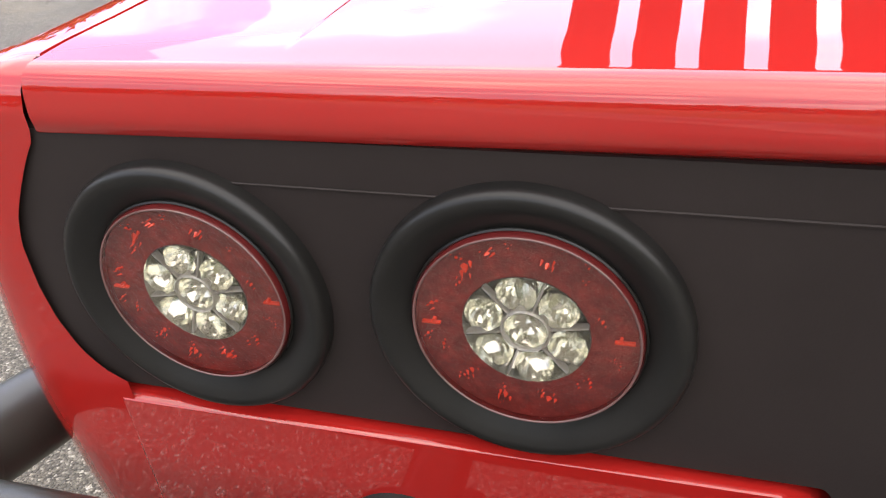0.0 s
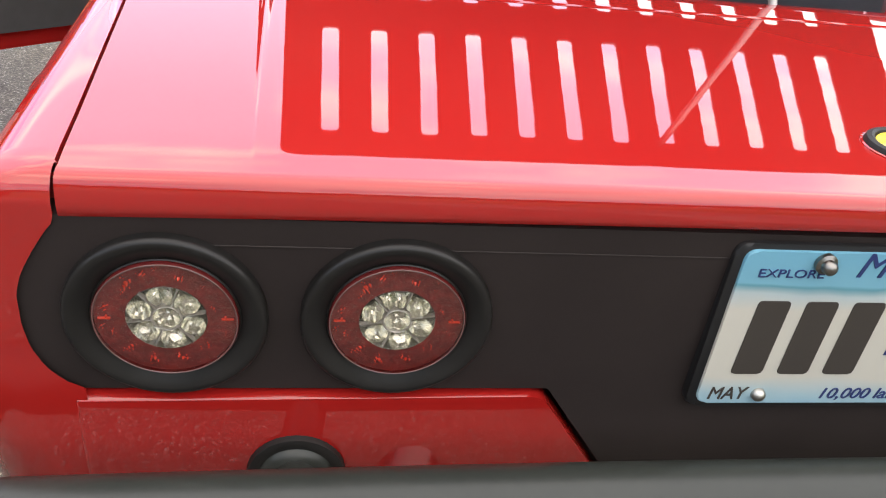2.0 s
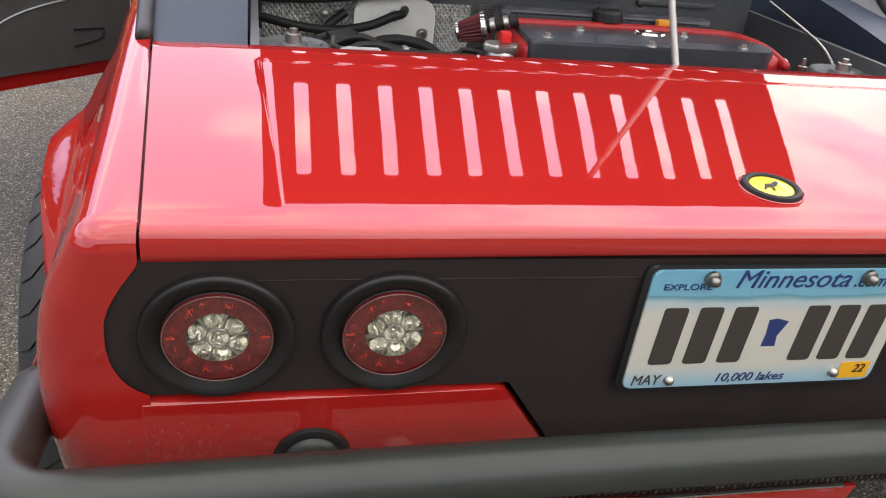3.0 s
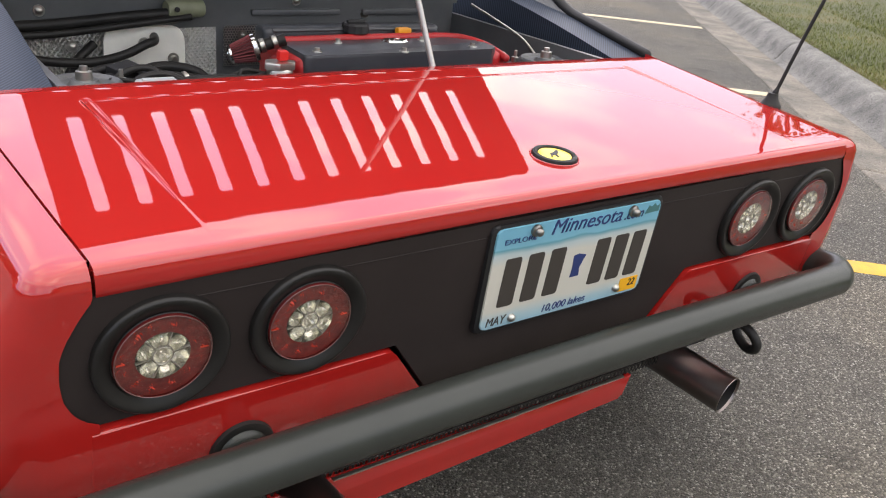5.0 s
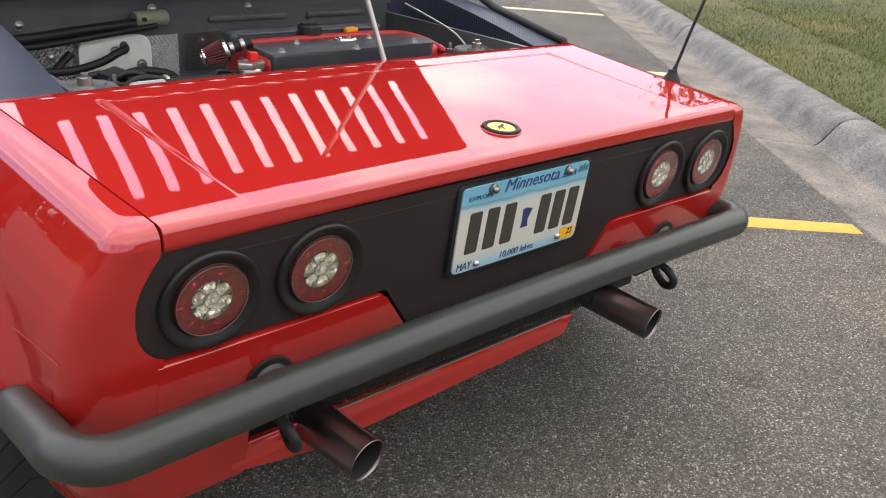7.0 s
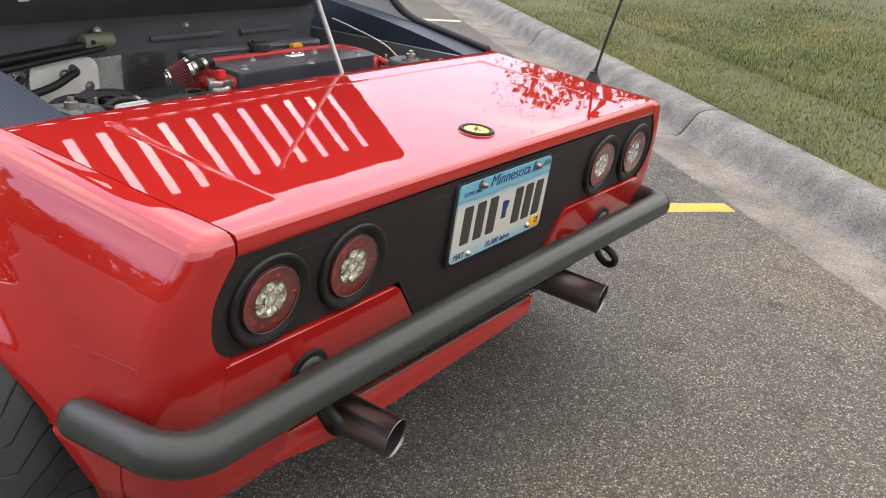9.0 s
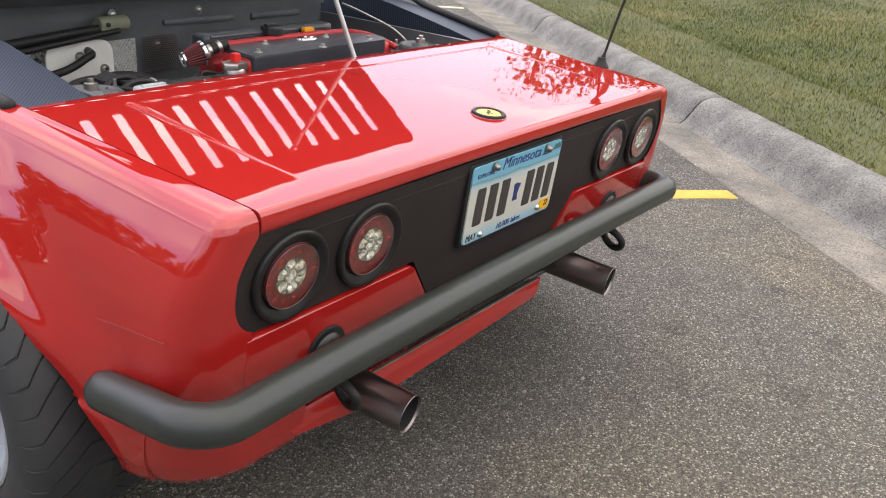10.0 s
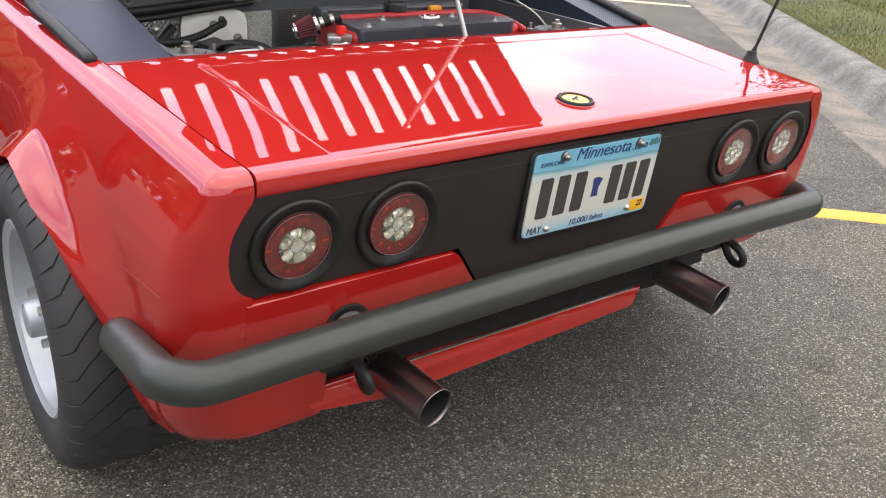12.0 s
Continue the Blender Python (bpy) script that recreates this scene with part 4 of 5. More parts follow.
part("printed_shape", prism([(0.0 - 0.004, 0.587), (0.013, 0.587), (0.011, 0.601), (0.019, 0.620), (0.004, 0.624), (-0.005, 0.622), (-0.003, 0.603)], 0.0008, 0, 1, pose(0.0, PY, 0)), BLUE_INK, sheet, "dark blue printed shape")
part("printed_trees", prism([(0.121, 0.667), (0.150, 0.668), (0.150, 0.680), (0.145, 0.676), (0.139, 0.6815), (0.133, 0.677), (0.127, 0.680)], 0.0006, 0, 1, pose(0.0, PY, 0)), TREE_INK, sheet, "dark green printed treetops")
part("sticker", prism(rounded([(0.108, 0.538), (0.146, 0.538), (0.146, 0.5605), (0.108, 0.5605)], 0.002), 0.001, 0, 1, pose(0, PY - 0.0004, 0)), STICKER, sheet, "small orange sticker")
writing("lettering", "22", 0.0165, (0.132, PY - 0.0008, 0.5515), INK, sheet, 0.2, stretch=0.9)
for x, z in ((-0.089, 0.6765), (0.093, 0.6765)):
    part("plate_bolt", revolve([(0.0, 0.013), (0.003, 0.0126), (0.0052, 0.0105), (0.0058, 0.005), (0.0085, 0.0035), (0.0085, 0.0)], 20, pose(x, -0.017, z, 90, 0, 0)), BOLT, plate_frame, "steel cap bolt")
for x, z in ((-0.1005, 0.5445), (0.101, 0.5475)):
    part("plate_bolt", revolve([(0.0, 0.007), (0.003, 0.0065), (0.0055, 0.004), (0.0062, 0.0)], 20, pose(x, -0.017, z, 90, 0, 0)), STEEL, plate_frame, "domed steel bolt")

plate_frame.matrix_basis = pose(0, 0, 0.66) @ pose(0, 0, 0, 5, 0, 0) @ pose(0, 0, -0.66)

# ---- bumper, exhausts, valance ----
BEND_R, BEND_Y = 0.060, -0.062


def bumper_half(end_x):
    """Straight bar, a tight bend and a short end that runs back along the wing and dips."""
    cx, cy = BEND_R - end_x, BEND_Y + BEND_R
    pts = [(-end_x, y) for y in (0.152, 0.11, 0.07, 0.035)]
    pts += [(cx - BEND_R * math.cos(radians(a)), cy - BEND_R * math.sin(radians(a))) for a in range(0, 91, 10)]
    pts += [(x, BEND_Y) for x in (-0.64, -0.58, -0.45, -0.30, -0.15)]
    return [(x, y, 0.4825 - 0.008 * (x / 0.66) ** 2 - 0.15 * max(0.0, y + 0.03)) for x, y in pts]


bumper_path = bumper_half(0.772) + [(0.0, BEND_Y, 0.4825)] + [(-x, y, z) for x, y, z in bumper_half(0.690)[::-1]]
part("bumper", tube(bumper_path, 0.0298, 32, 3, True), BUMPER, car, "black powder-coated tubular bumper with bent ends")
for side in (-1, 1):
    end = Vector((-0.364 if side < 0 else 0.367, -0.076, 0.311 if side < 0 else 0.314))
    back = end + Vector((-0.04, 0.26, 0.03))
    d = (end - back).normalized()
    q = d.to_track_quat("Z", "Y").to_matrix().to_4x4()
    tip = part("exhaust_pipe", revolve([(0.0335, -0.27), (0.0340, -0.26), (0.0345, -0.005), (0.0350, 0.0), (0.0342, 0.001), (0.0325, -0.002), (0.0320, -0.20), (0.0, -0.21)], 40, Matrix.Translation(end) @ q), PIPE, car, "heat-tinted steel exhaust tail pipe")
    part("soot_lining", revolve([(0.0318, -0.003), (0.0310, -0.19), (0.0, -0.195)], 32, Matrix.Translation(end) @ q), SOOT_AND_SHADE, tip)
    hx = -0.490 if side < 0 else 0.437
    eye = [(hx + 0.004 * k, y, z) for k, (y, z) in enumerate(((0.030, 0.415), (-0.012, 0.412), (-0.040, 0.402), (-0.055, 0.386), (-0.052, 0.370), (-0.034, 0.363), (-0.012, 0.372), (0.004, 0.388), (0.030, 0.395)))]
    loop = part("tow_loop", tube(eye, 0.0085, 12), RUBBER, car, "black steel tow loop below the bumper")
    part("loop_bracket", prism(rounded([(hx - 0.030, 0.375), (hx + 0.050, 0.380), (hx + 0.062, 0.432), (hx - 0.036, 0.432)], 0.008), 0.012, 0.002, 1, pose(0, 0.012, 0)), SOOT_AND_SHADE, loop, "black bracket behind the tow loop")
valance = rounded([(-0.545, 0.010), (-0.525, -0.030), (-0.375, -0.053), (0.220, -0.036), (0.245, 0.0)], [0, 0.01, 0.01, 0.01, 0], 4)
part("valance", prism(valance, 0.012, 0.003, 2, pose(0, 0.036, 0.3265) @ pose(0, 0, 0, -7, 0, 0)), RED, car, "red lower valance lip")
part("valance_trim", box(-0.06, 0.0345, 0.3325, 0.56, 0.006, 0.003, 0.001), STEEL, car, "thin bright trim strip")
# unseen slab under the car, sized to keep sky light off the asphalt
part("under_tray", box(0, 0.71, 0.302, 1.10, 1.20, 0.012), SOOT_AND_SHADE, car)
# added black sheet that stands in for the unlit space behind the mesh
part("grille_backing", box(0.0, 0.075, 0.385, 0.98, 0.01, 0.14), SOOT_AND_SHADE, car)


def lattice():
    bm = bmesh.new()
    for k in range(-8, 84):
        for sgn in (-1, 1):
            x0 = -0.36 + k * 0.0085
            a, b = Vector((x0, 0.042, 0.328)), Vector((x0 + sgn * 0.051, 0.042, 0.417))
            n = Vector((0, 1, 0)).cross(b - a).normalized() * 0.0013
            y = Vector((0, 0.0015, 0))
            vs = [bm.verts.new(p) for p in (a - n, a + n, b + n, b - n, a + y, b + y)]
            bm.faces.new(vs[:4])
            bm.faces.new((vs[0], vs[4], vs[5], vs[3]))
            bm.faces.new((vs[1], vs[2], vs[5], vs[4]))
    return bm


part("grille_mesh", lattice(), RUBBER, car, "black expanded-metal grille", smooth=False)

# ---- badge and aerial ----
badge_m = pose(0.014, 0.073, deck_z(0, 0.073) - 0.0005, 4.6, 0, 0) @ Matrix.Diagonal((0.86, 0.86, 0.9, 1))
badge = part("badge", revolve([(0.0, 0.003), (0.0285, 0.003), (0.0300, 0.0062), (0.033, 0.0075), (0.0370, 0.0062), (0.039, 0.0020), (0.039, -0.002)], 56, badge_m), RUBBER, car, "round badge with a black ring and yellow field")
part("badge_rim", revolve([(0.0385, -0.002), (0.0385, 0.0016), (0.0400, 0.0022), (0.0418, 0.0016), (0.0424, -0.002)], 56, badge_m), RED, badge, "thin red rim")
part("badge_field", revolve([(0.0, 0.0058), (0.018, 0.0056), (0.0278, 0.0045), (0.0285, 0.0028)], 40, badge_m), YELLOW, badge, "yellow enamel field")
for blob in ([(-0.013, -0.004), (-0.004, -0.006), (0.006, -0.001), (0.013, 0.008), (0.009, 0.011), (0.001, 0.004), (-0.009, 0.003)], [(-0.004, -0.005), (-0.001, -0.006), (-0.003, -0.015), (-0.006, -0.014)], [(-0.012, -0.003), (-0.009, -0.005), (-0.015, -0.012), (-0.017, -0.010)]):
    part("badge_emblem", prism(rounded(blob, 0.0012, 3), 0.0006, 0, 1, badge_m @ pose(0, 0, 0.0066) @ pose(0, 0, 0, -90, 0, 0)), INK, badge, "plain black emblem")
ax, ay = 0.677, 0.178
az = 0.736
aerial = part("aerial", tube([(ax, ay, az - 0.004), (ax + 0.0005, ay, az + 0.01), (ax + 0.008, ay - 0.005, az + 0.045), (ax + 0.026, ay - 0.014, az + 0.12), (ax + 0.070, ay - 0.040, az + 0.30), (ax + 0.094, ay - 0.055, az + 0.40)], lambda t: 0.0088 - 0.0026 * min(1, t * 6) if t < 0.30 else max(0.0036, 0.0062 - 0.05 * (t - 0.30)), 12, 8), RUBBER, car, "black rubber whip aerial")
part("aerial_base", revolve([(0.0, 0.024), (0.0095, 0.023), (0.0125, 0.012), (0.018, 0.004), (0.0205, 0.0), (0.0205, -0.006)], 24, pose(ax, ay, az)), RUBBER, aerial)


# ---- wheels ----
def wheel():
    m = pose(0, 0, 0, 0, -90, 0)
    rim = part("wheel", revolve([(0.040, -0.045), (0.10, -0.055), (0.150, -0.062), (0.158, -0.050), (0.163, -0.010), (0.166, 0.0), (0.176, 0.004), (0.181, 0.008), (0.185, 0.006), (0.186, -0.004), (0.178, -0.012), (0.172, -0.09), (0.172, -0.19)], 64, m), WHEEL, car, "silver alloy wheel with a deep polished lip")
    arm = None
    for k in range(5):
        place = m @ pose(0, 0, 0, 0, 0, 72 * k + 20)
        if arm is None:
            bm = bmesh.new()
            rows = []
            for r, w, h in ((0.03, 0.030, -0.030), (0.07, 0.026, -0.034), (0.115, 0.023, -0.044), (0.160, 0.031, -0.052)):
                rows.append([bm.verts.new((r, y, z)) for y, z in ((-w, h - 0.02), (-w * 0.75, h + 0.002), (-w * 0.3, h + 0.006), (w * 0.3, h + 0.006), (w * 0.75, h + 0.002), (w, h - 0.02))])
            for a, b in zip(rows, rows[1:]):
                for j in range(5):
                    bm.faces.new((a[j], a[j + 1], b[j + 1], b[j]))
            arm = part("spoke", bm, WHEEL, rim)
            arm.matrix_basis = place
        else:
            like(arm, place)
    part("hub_cap", revolve([(0.0, 0.012), (0.022, 0.013), (0.026, 0.010), (0.031, 0.012), (0.034, 0.008), (0.036, -0.046), (0.046, -0.050)], 40, m), WHEEL, rim, "protruding silver hub cap")
    nut = None
    for k in range(4):
        place = m @ pose(0, 0, 0, 0, 0, 90 * k + 40) @ pose(0.049, 0, -0.018)
        if nut is None:
            bm = bmesh.new()
            bmesh.ops.create_cone(bm, cap_ends=True, segments=6, radius1=0.011, radius2=0.009, depth=0.03)
            nut = part("lug_nut", bm, STEEL, rim, smooth=False)
            nut.matrix_basis = place
        else:
            like(nut, place)
    prof = [(0.176, -0.012), (0.186, 0.004), (0.200, 0.013), (0.225, 0.018), (0.250, 0.017), (0.268, 0.010), (0.281, -0.004), (0.289, -0.022), (0.293, -0.045), (0.295, -0.075), (0.2955, -0.105), (0.295, -0.135), (0.293, -0.165), (0.285, -0.198), (0.262, -0.215), (0.22, -0.220), (0.186, -0.205), (0.175, -0.19)]
    bm = bmesh.new()
    # curved cuts run along the rows of the mesh, five rows to a tread block
    cuts = [(block + at, deep) for block in range(38) for at, deep in ((0.0, 0), (0.42, 0), (0.885, 0), (0.90, 1), (0.985, 1))]
    seg = len(cuts)
    rows = []
    for turn, deep in cuts:
        row = []
        for j, (r, h) in enumerate(prof):
            across = min(1.0, max(0.0, (-0.002 - h) / 0.19))
            a = 2 * math.pi * (turn + 1.5 * math.sin(math.pi * across) ** 0.8) / 38
            if deep and 5 <= j <= 13:
                r -= 0.0025 if j in (5, 13) else 0.0048
            if j in (9, 11):
                r -= 0.008
            row.append(bm.verts.new(m @ Vector((r * math.cos(a), r * math.sin(a), h))))
        rows.append(row)
    for k in range(seg):
        a, b = rows[k], rows[(k + 1) % seg]
        for j in range(len(prof) - 1):
            bm.faces.new((a[j], b[j], b[j + 1], a[j + 1]))
    part("tyre", bm, TYRE, rim, "black low-profile tyre with swept tread blocks", sharp=30)
    return rim


rim = wheel()
copy_thing(rim, pose(0.818, 0.54, 0.2955) @ pose(0, 0, 0, 0, 0, 180))
rim.matrix_basis = pose(-0.818, 0.54, 0.2955)
for side in (-1, 1):
    liner = surface(lambda a, x: Vector((x * side, ARCH_Y + 0.362 * math.cos(a), ARCH_Z + 0.305 * math.sin(a))), [radians(v) for v in range(5, 181, 7)], [0.50, 0.735])
    part("wheel_arch_liner", liner, SOOT_AND_SHADE, car)
    part("inner_wing", box(0.535 * side, 0.80, 0.51, 0.012, 0.60, 0.50), DARK, car)


# ---- engine lid: hinged at its front edge, propped open, two rows of slots ----
HOOD_HINGE = (1.07, 0.799)
HOOD_SLOPE = math.atan2(0.600, 1.0)
HOOD_LEN, HOOD_LEFT, HOOD_RIGHT = 0.582, -0.527, 0.500
SLOT_X = [-0.4555 + 0.0763 * k for k in range(12)]


SLOT_HALF = 0.0132


def hood():
    """Bars and cross strips that leave the slots open."""
    bm = bmesh.new()
    t = 0.005
    slots = [(0.166, 0.253), (0.318, 0.516)]
    spans = [(0.0, slots[0][0]), (slots[0][1], slots[1][0]), (slots[1][1], HOOD_LEN)]

    def slab(outline):
        low = [bm.verts.new((x, y, -t / 2)) for x, y in outline]
        high = [bm.verts.new((x, y, t / 2)) for x, y in outline]
        bm.faces.new(low[::-1])
        bm.faces.new(high)
        for k in range(len(outline)):
            j = (k + 1) % len(outline)
            bm.faces.new((low[k], low[j], high[j], high[k]))

    for a, b in spans:
        end = 0.030 if b == HOOD_LEN else 0.0
        slab(rounded([(HOOD_LEFT, a), (HOOD_RIGHT, a), (HOOD_RIGHT, b), (HOOD_LEFT, b)], [0, 0, end, end], 6))
    edges = [HOOD_LEFT] + [v for x in SLOT_X for v in (x - SLOT_HALF, x + SLOT_HALF)] + [HOOD_RIGHT]
    # rounded corners of the slots
    for x in SLOT_X:
        for y, up in [(v, s) for a, b in slots for v, s in ((a, 1), (b, -1))]:
            for side in (-1, 1):
                cx, r = x + side * SLOT_HALF, 0.0055
                arc = [(cx, y), (cx, y + up * r), (cx - side * 0.29 * r, y + up * 0.29 * r), (cx - side * r, y)]
                slab(arc if side * up > 0 else arc[::-1])
    for a, b in slots:
        for x0, x1 in zip(edges[0::2], edges[1::2]):
            box((x0 + x1) / 2, (a + b) / 2, 0, x1 - x0, b - a + 0.0004, t, bm=bm)
    return bm


hood_m = pose(0, HOOD_HINGE[0], HOOD_HINGE[1]) @ pose(0, 0, 0, -math.degrees(HOOD_SLOPE), 0, 0) @ Matrix.Diagonal((1, -1, 1, 1))
bm = hood()
bm.transform(hood_m)
bmesh.ops.recalc_face_normals(bm, faces=bm.faces[:])
lid = part("engine_lid", bm, HOOD_IN, car, "propped-open engine lid with two rows of slots", smooth=False)
prop_top = Vector((0.062, 0.622, 1.062))
part("prop_rod", tube([(0.098, 0.497, 0.755), prop_top], 0.0055, 14), ROD, car, "bare metal prop rod")


# ---- sails and engine bay ----
def sail_z(y):
    return 0.755 + 0.157 * (y - 0.505)


def sail(side):
    ys = [0.487, 0.491, 0.52, 0.6, 0.7, 0.8, 0.9, 1.0, 1.1, 1.2, 1.35, 1.5]

    def at(y, k):
        inner, outer = 0.572 if side > 0 else 0.543, lid_half(y) + 0.002
        x = (inner, inner + 0.002, outer)[k]
        return Vector((x * side, y, sail_z(y) + (0.0 if k == 2 else 0.010 * math.sin(math.pi * min(1, max(0, (y - 0.487) / 0.6)))) - (0.10 if k == 0 else 0.012 if y < 0.49 else 0.0)))

    return surface(at, ys, range(3))


for side in (-1, 1):
    part("sail_panel", sail(side), CARBON, car, "black carbon-fibre sail panel beside the engine bay", sharp=60)
    edge_pts = [((lid_half(y) + 0.012) * side, y, sail_z(y) + 0.006) for y in (0.508, 0.6, 0.7, 0.78)] + [(0.698 * side, 0.84, 0.832), (0.690 * side, 0.92, 0.900), (0.676 * side, 1.02, 0.955), (0.655 * side, 1.14, 0.995)]
    part("edge_seal", tube(edge_pts, 0.012, 12, 5, True), RUBBER, car, "black rubber edge seal")
    web = surface(lambda k, v: Vector(edge_pts[3 + k]) * (1 - v) + Vector((edge_pts[3 + k][0] - 0.05 * v * side, edge_pts[3 + k][1] + 0.04 * v, sail_z(edge_pts[3 + k][1]) - 0.004)) * v, range(5), [0, 0.5, 1])
    part("buttress", web, DARK, car, "black buttress that rises to the roof")

part("bay_floor", box(0, 0.80, 0.50, 1.03, 0.66, 0.012), SOOT_AND_SHADE, car)
part("bay_front_wall", box(0, 0.485, 0.60, 1.03, 0.008, 0.22), DARK, car)
part("bulkhead", box(0, 1.042, 0.65, 1.06, 0.014, 0.30), DARK, car, "black bulkhead at the front of the engine bay")
part("bulkhead_upper", surface(lambda x, k: Vector((x, (1.033, 1.034, 1.032, 1.028)[k], (0.785, 0.800, 0.812, 0.821)[k])), [-0.54 + 0.06 * j for j in range(19)], range(4)), DARK, car, "black upper bulkhead panel")
for x0, x1 in ((-0.02, 0.20), (0.26, 0.44)):
    part("bulkhead_rib", box((x0 + x1) / 2, 1.034, 0.765, x1 - x0, 0.016, 0.013, 0.004), DARK, car)
bolt_bm = revolve([(0.0, 0.006), (0.004, 0.0055), (0.007, 0.003), (0.0075, 0.0), (0.011, 0.0), (0.0115, -0.002)], 20, pose(0, 0, 0, 90, 0, 0))
bolt = part("wall_bolt", bolt_bm, STEEL, car, "steel button bolt")
bolt.matrix_basis = pose(0.089, 1.033, 0.790)
for x, y, z in ((-0.165, 1.02, 0.796), (0.27, 1.033, 0.760), (-0.04, 1.030, 0.715), (-0.40, 1.010, 0.705), (-0.395, 1.010, 0.668), (-0.45, 1.033, 0.77)):
    like(bolt, pose(x, y, z))

# heat shield, alloy plate and hoses
part("heat_shield", surface(lambda x, z: Vector((x, 1.028 - 0.006 * math.sin(x * 21) - 0.10 * max(0, 0.64 - z), z)), [-0.52 + 0.02 * k for k in range(22)], [0.50, 0.55, 0.60, 0.64, 0.68, 0.715, 0.735]), FOIL, car, "embossed silver heat-shield foil")
plate_out = rounded([(-0.342, 0.58), (-0.178, 0.58), (-0.178, 0.744), (-0.342, 0.744)], [0, 0, 0.035, 0.035])
alloy = part("alloy_plate", prism(plate_out, 0.004, 0.001, 1, pose(0, 1.008, 0)), ALU, car, "bare aluminium plate with two bolts")
for x, z in ((-0.262, 0.709), (-0.203, 0.676)):
    part("plate_washer", revolve([(0.0, 0.008), (0.005, 0.0075), (0.007, 0.003), (0.007, 0.001), (0.0115, 0.001), (0.012, -0.001)], 20, pose(x, 1.007, z, 90, 0, 0)), STEEL, alloy)
part("coolant_hose", tube([(-0.240, 1.015, 0.722), (-0.252, 0.975, 0.720), (-0.275, 0.960, 0.716), (-0.313, 0.958, 0.699), (-0.364, 0.955, 0.688), (-0.408, 0.955, 0.686), (-0.46, 0.96, 0.690), (-0.53, 0.98, 0.700)], 0.0088, 16), RUBBER, car, "black rubber hose")
part("coolant_hose", tube([(-0.36, 1.01, 0.71), (-0.40, 0.99, 0.68), (-0.43, 0.97, 0.64)], 0.009, 12), RUBBER, car, "black rubber hose")
part("wiring_loom", tube([(-0.62, 0.995, 0.745), (-0.45, 0.995, 0.750), (-0.30, 0.995, 0.764), (-0.17, 1.000, 0.772)], 0.011, 12), RUBBER, car, "black taped wiring loom")
part("wiring_loom", tube([(-0.62, 0.985, 0.732), (-0.45, 0.985, 0.734), (-0.30, 0.985, 0.750), (-0.17, 0.99, 0.764)], 0.007, 10), RUBBER, car, "black taped wiring loom")
conn = part("connector", revolve([(0.0, 0.0), (0.016, 0.0), (0.018, 0.004), (0.018, 0.075), (0.016, 0.080), (0.0, 0.080)], 28, pose(-0.218, 1.000, 0.778, 0, 90, 0) @ pose(0, 0, 0, -7, 0, 0)), OLIVE, car, "olive plastic cable connector")
part("connector_bolt", revolve([(0.0, 0.004), (0.005, 0.003), (0.0055, 0.0)], 14, pose(-0.201, 0.982, 0.780, 90, 0, 0)), INK, conn)

# strut towers
for side in (-1, 1):
    tx, ty, tz = 0.478 * side, 0.612, 0.728
    tower = part("strut_tower", revolve([(0.0, 0.012), (0.020, 0.012), (0.026, 0.004), (0.048, 0.004), (0.054, 0.010), (0.058, 0.006), (0.060, -0.004), (0.085, -0.012), (0.090, -0.10)], 36, pose(tx, ty, tz)), DARK, car, "black strut tower with zinc nuts")
    part("strut_nut", revolve([(0.0, 0.034), (0.006, 0.033), (0.0065, 0.026), (0.012, 0.025), (0.013, 0.012), (0.018, 0.011), (0.018, 0.006)], 18, pose(tx, ty, tz)), STEEL, tower)
    for a in (20, 140, 260):
        part("tower_stud", revolve([(0.0, 0.026), (0.0035, 0.025), (0.0038, 0.012), (0.008, 0.011), (0.008, 0.0)], 12, pose(tx + 0.066 * math.cos(radians(a)), ty + 0.066 * math.sin(radians(a)), tz - 0.005)), STEEL, tower)
part("brake_line", tube([(0.50, 0.92, 0.80), (0.50, 0.84, 0.785), (0.515, 0.74, 0.755), (0.52, 0.68, 0.72)], 0.0032, 10), STEEL, car, "bent metal brake line")

# engine: red rocker cover with a black top plate
rocker = part("rocker_cover", box(0.118, 0.694, 0.706, 0.470, 0.177, 0.104, 0.018, 3), WRINKLE, car, "red wrinkle-painted rocker cover")
top_out = rounded([(-0.108, 0.594), (0.310, 0.594), (0.338, 0.615), (0.338, 0.672), (0.285, 0.716), (-0.102, 0.716)], [0.012, 0.015, 0.02, 0.025, 0.02, 0.012], 5)
cov = part("engine_top_cover", prism(top_out, 0.036, 0.006, 3, pose(0, 0, 0.767) @ pose(0, 0, 0, -90, 0, 0)), COVER, car, "matt black engine top cover with bolts")
for x, y in ((-0.072, 0.624), (0.279, 0.620), (0.008, 0.693), (0.203, 0.692), (0.10, 0.600)):
    part("cover_bolt", revolve([(0.0, 0.0080), (0.005, 0.0075), (0.0055, 0.002), (0.009, 0.0015), (0.0095, -0.001)], 18, pose(x, y, 0.767)), STEEL, cov)
cap = part("oil_cap", revolve([(0.0, 0.018), (0.024, 0.018), (0.027, 0.014), (0.028, 0.0)], 12, pose(0.078, 0.748, 0.776)), INK, rocker, "black oil filler cap", smooth=False)
part("cap_grip", box(0.078, 0.748, 0.796, 0.040, 0.010, 0.008, 0.003), INK, cap)
part("dipstick_handle", box(0.186, 0.738, 0.778, 0.034, 0.018, 0.014, 0.006), ORANGE, rocker, "orange dipstick handle")
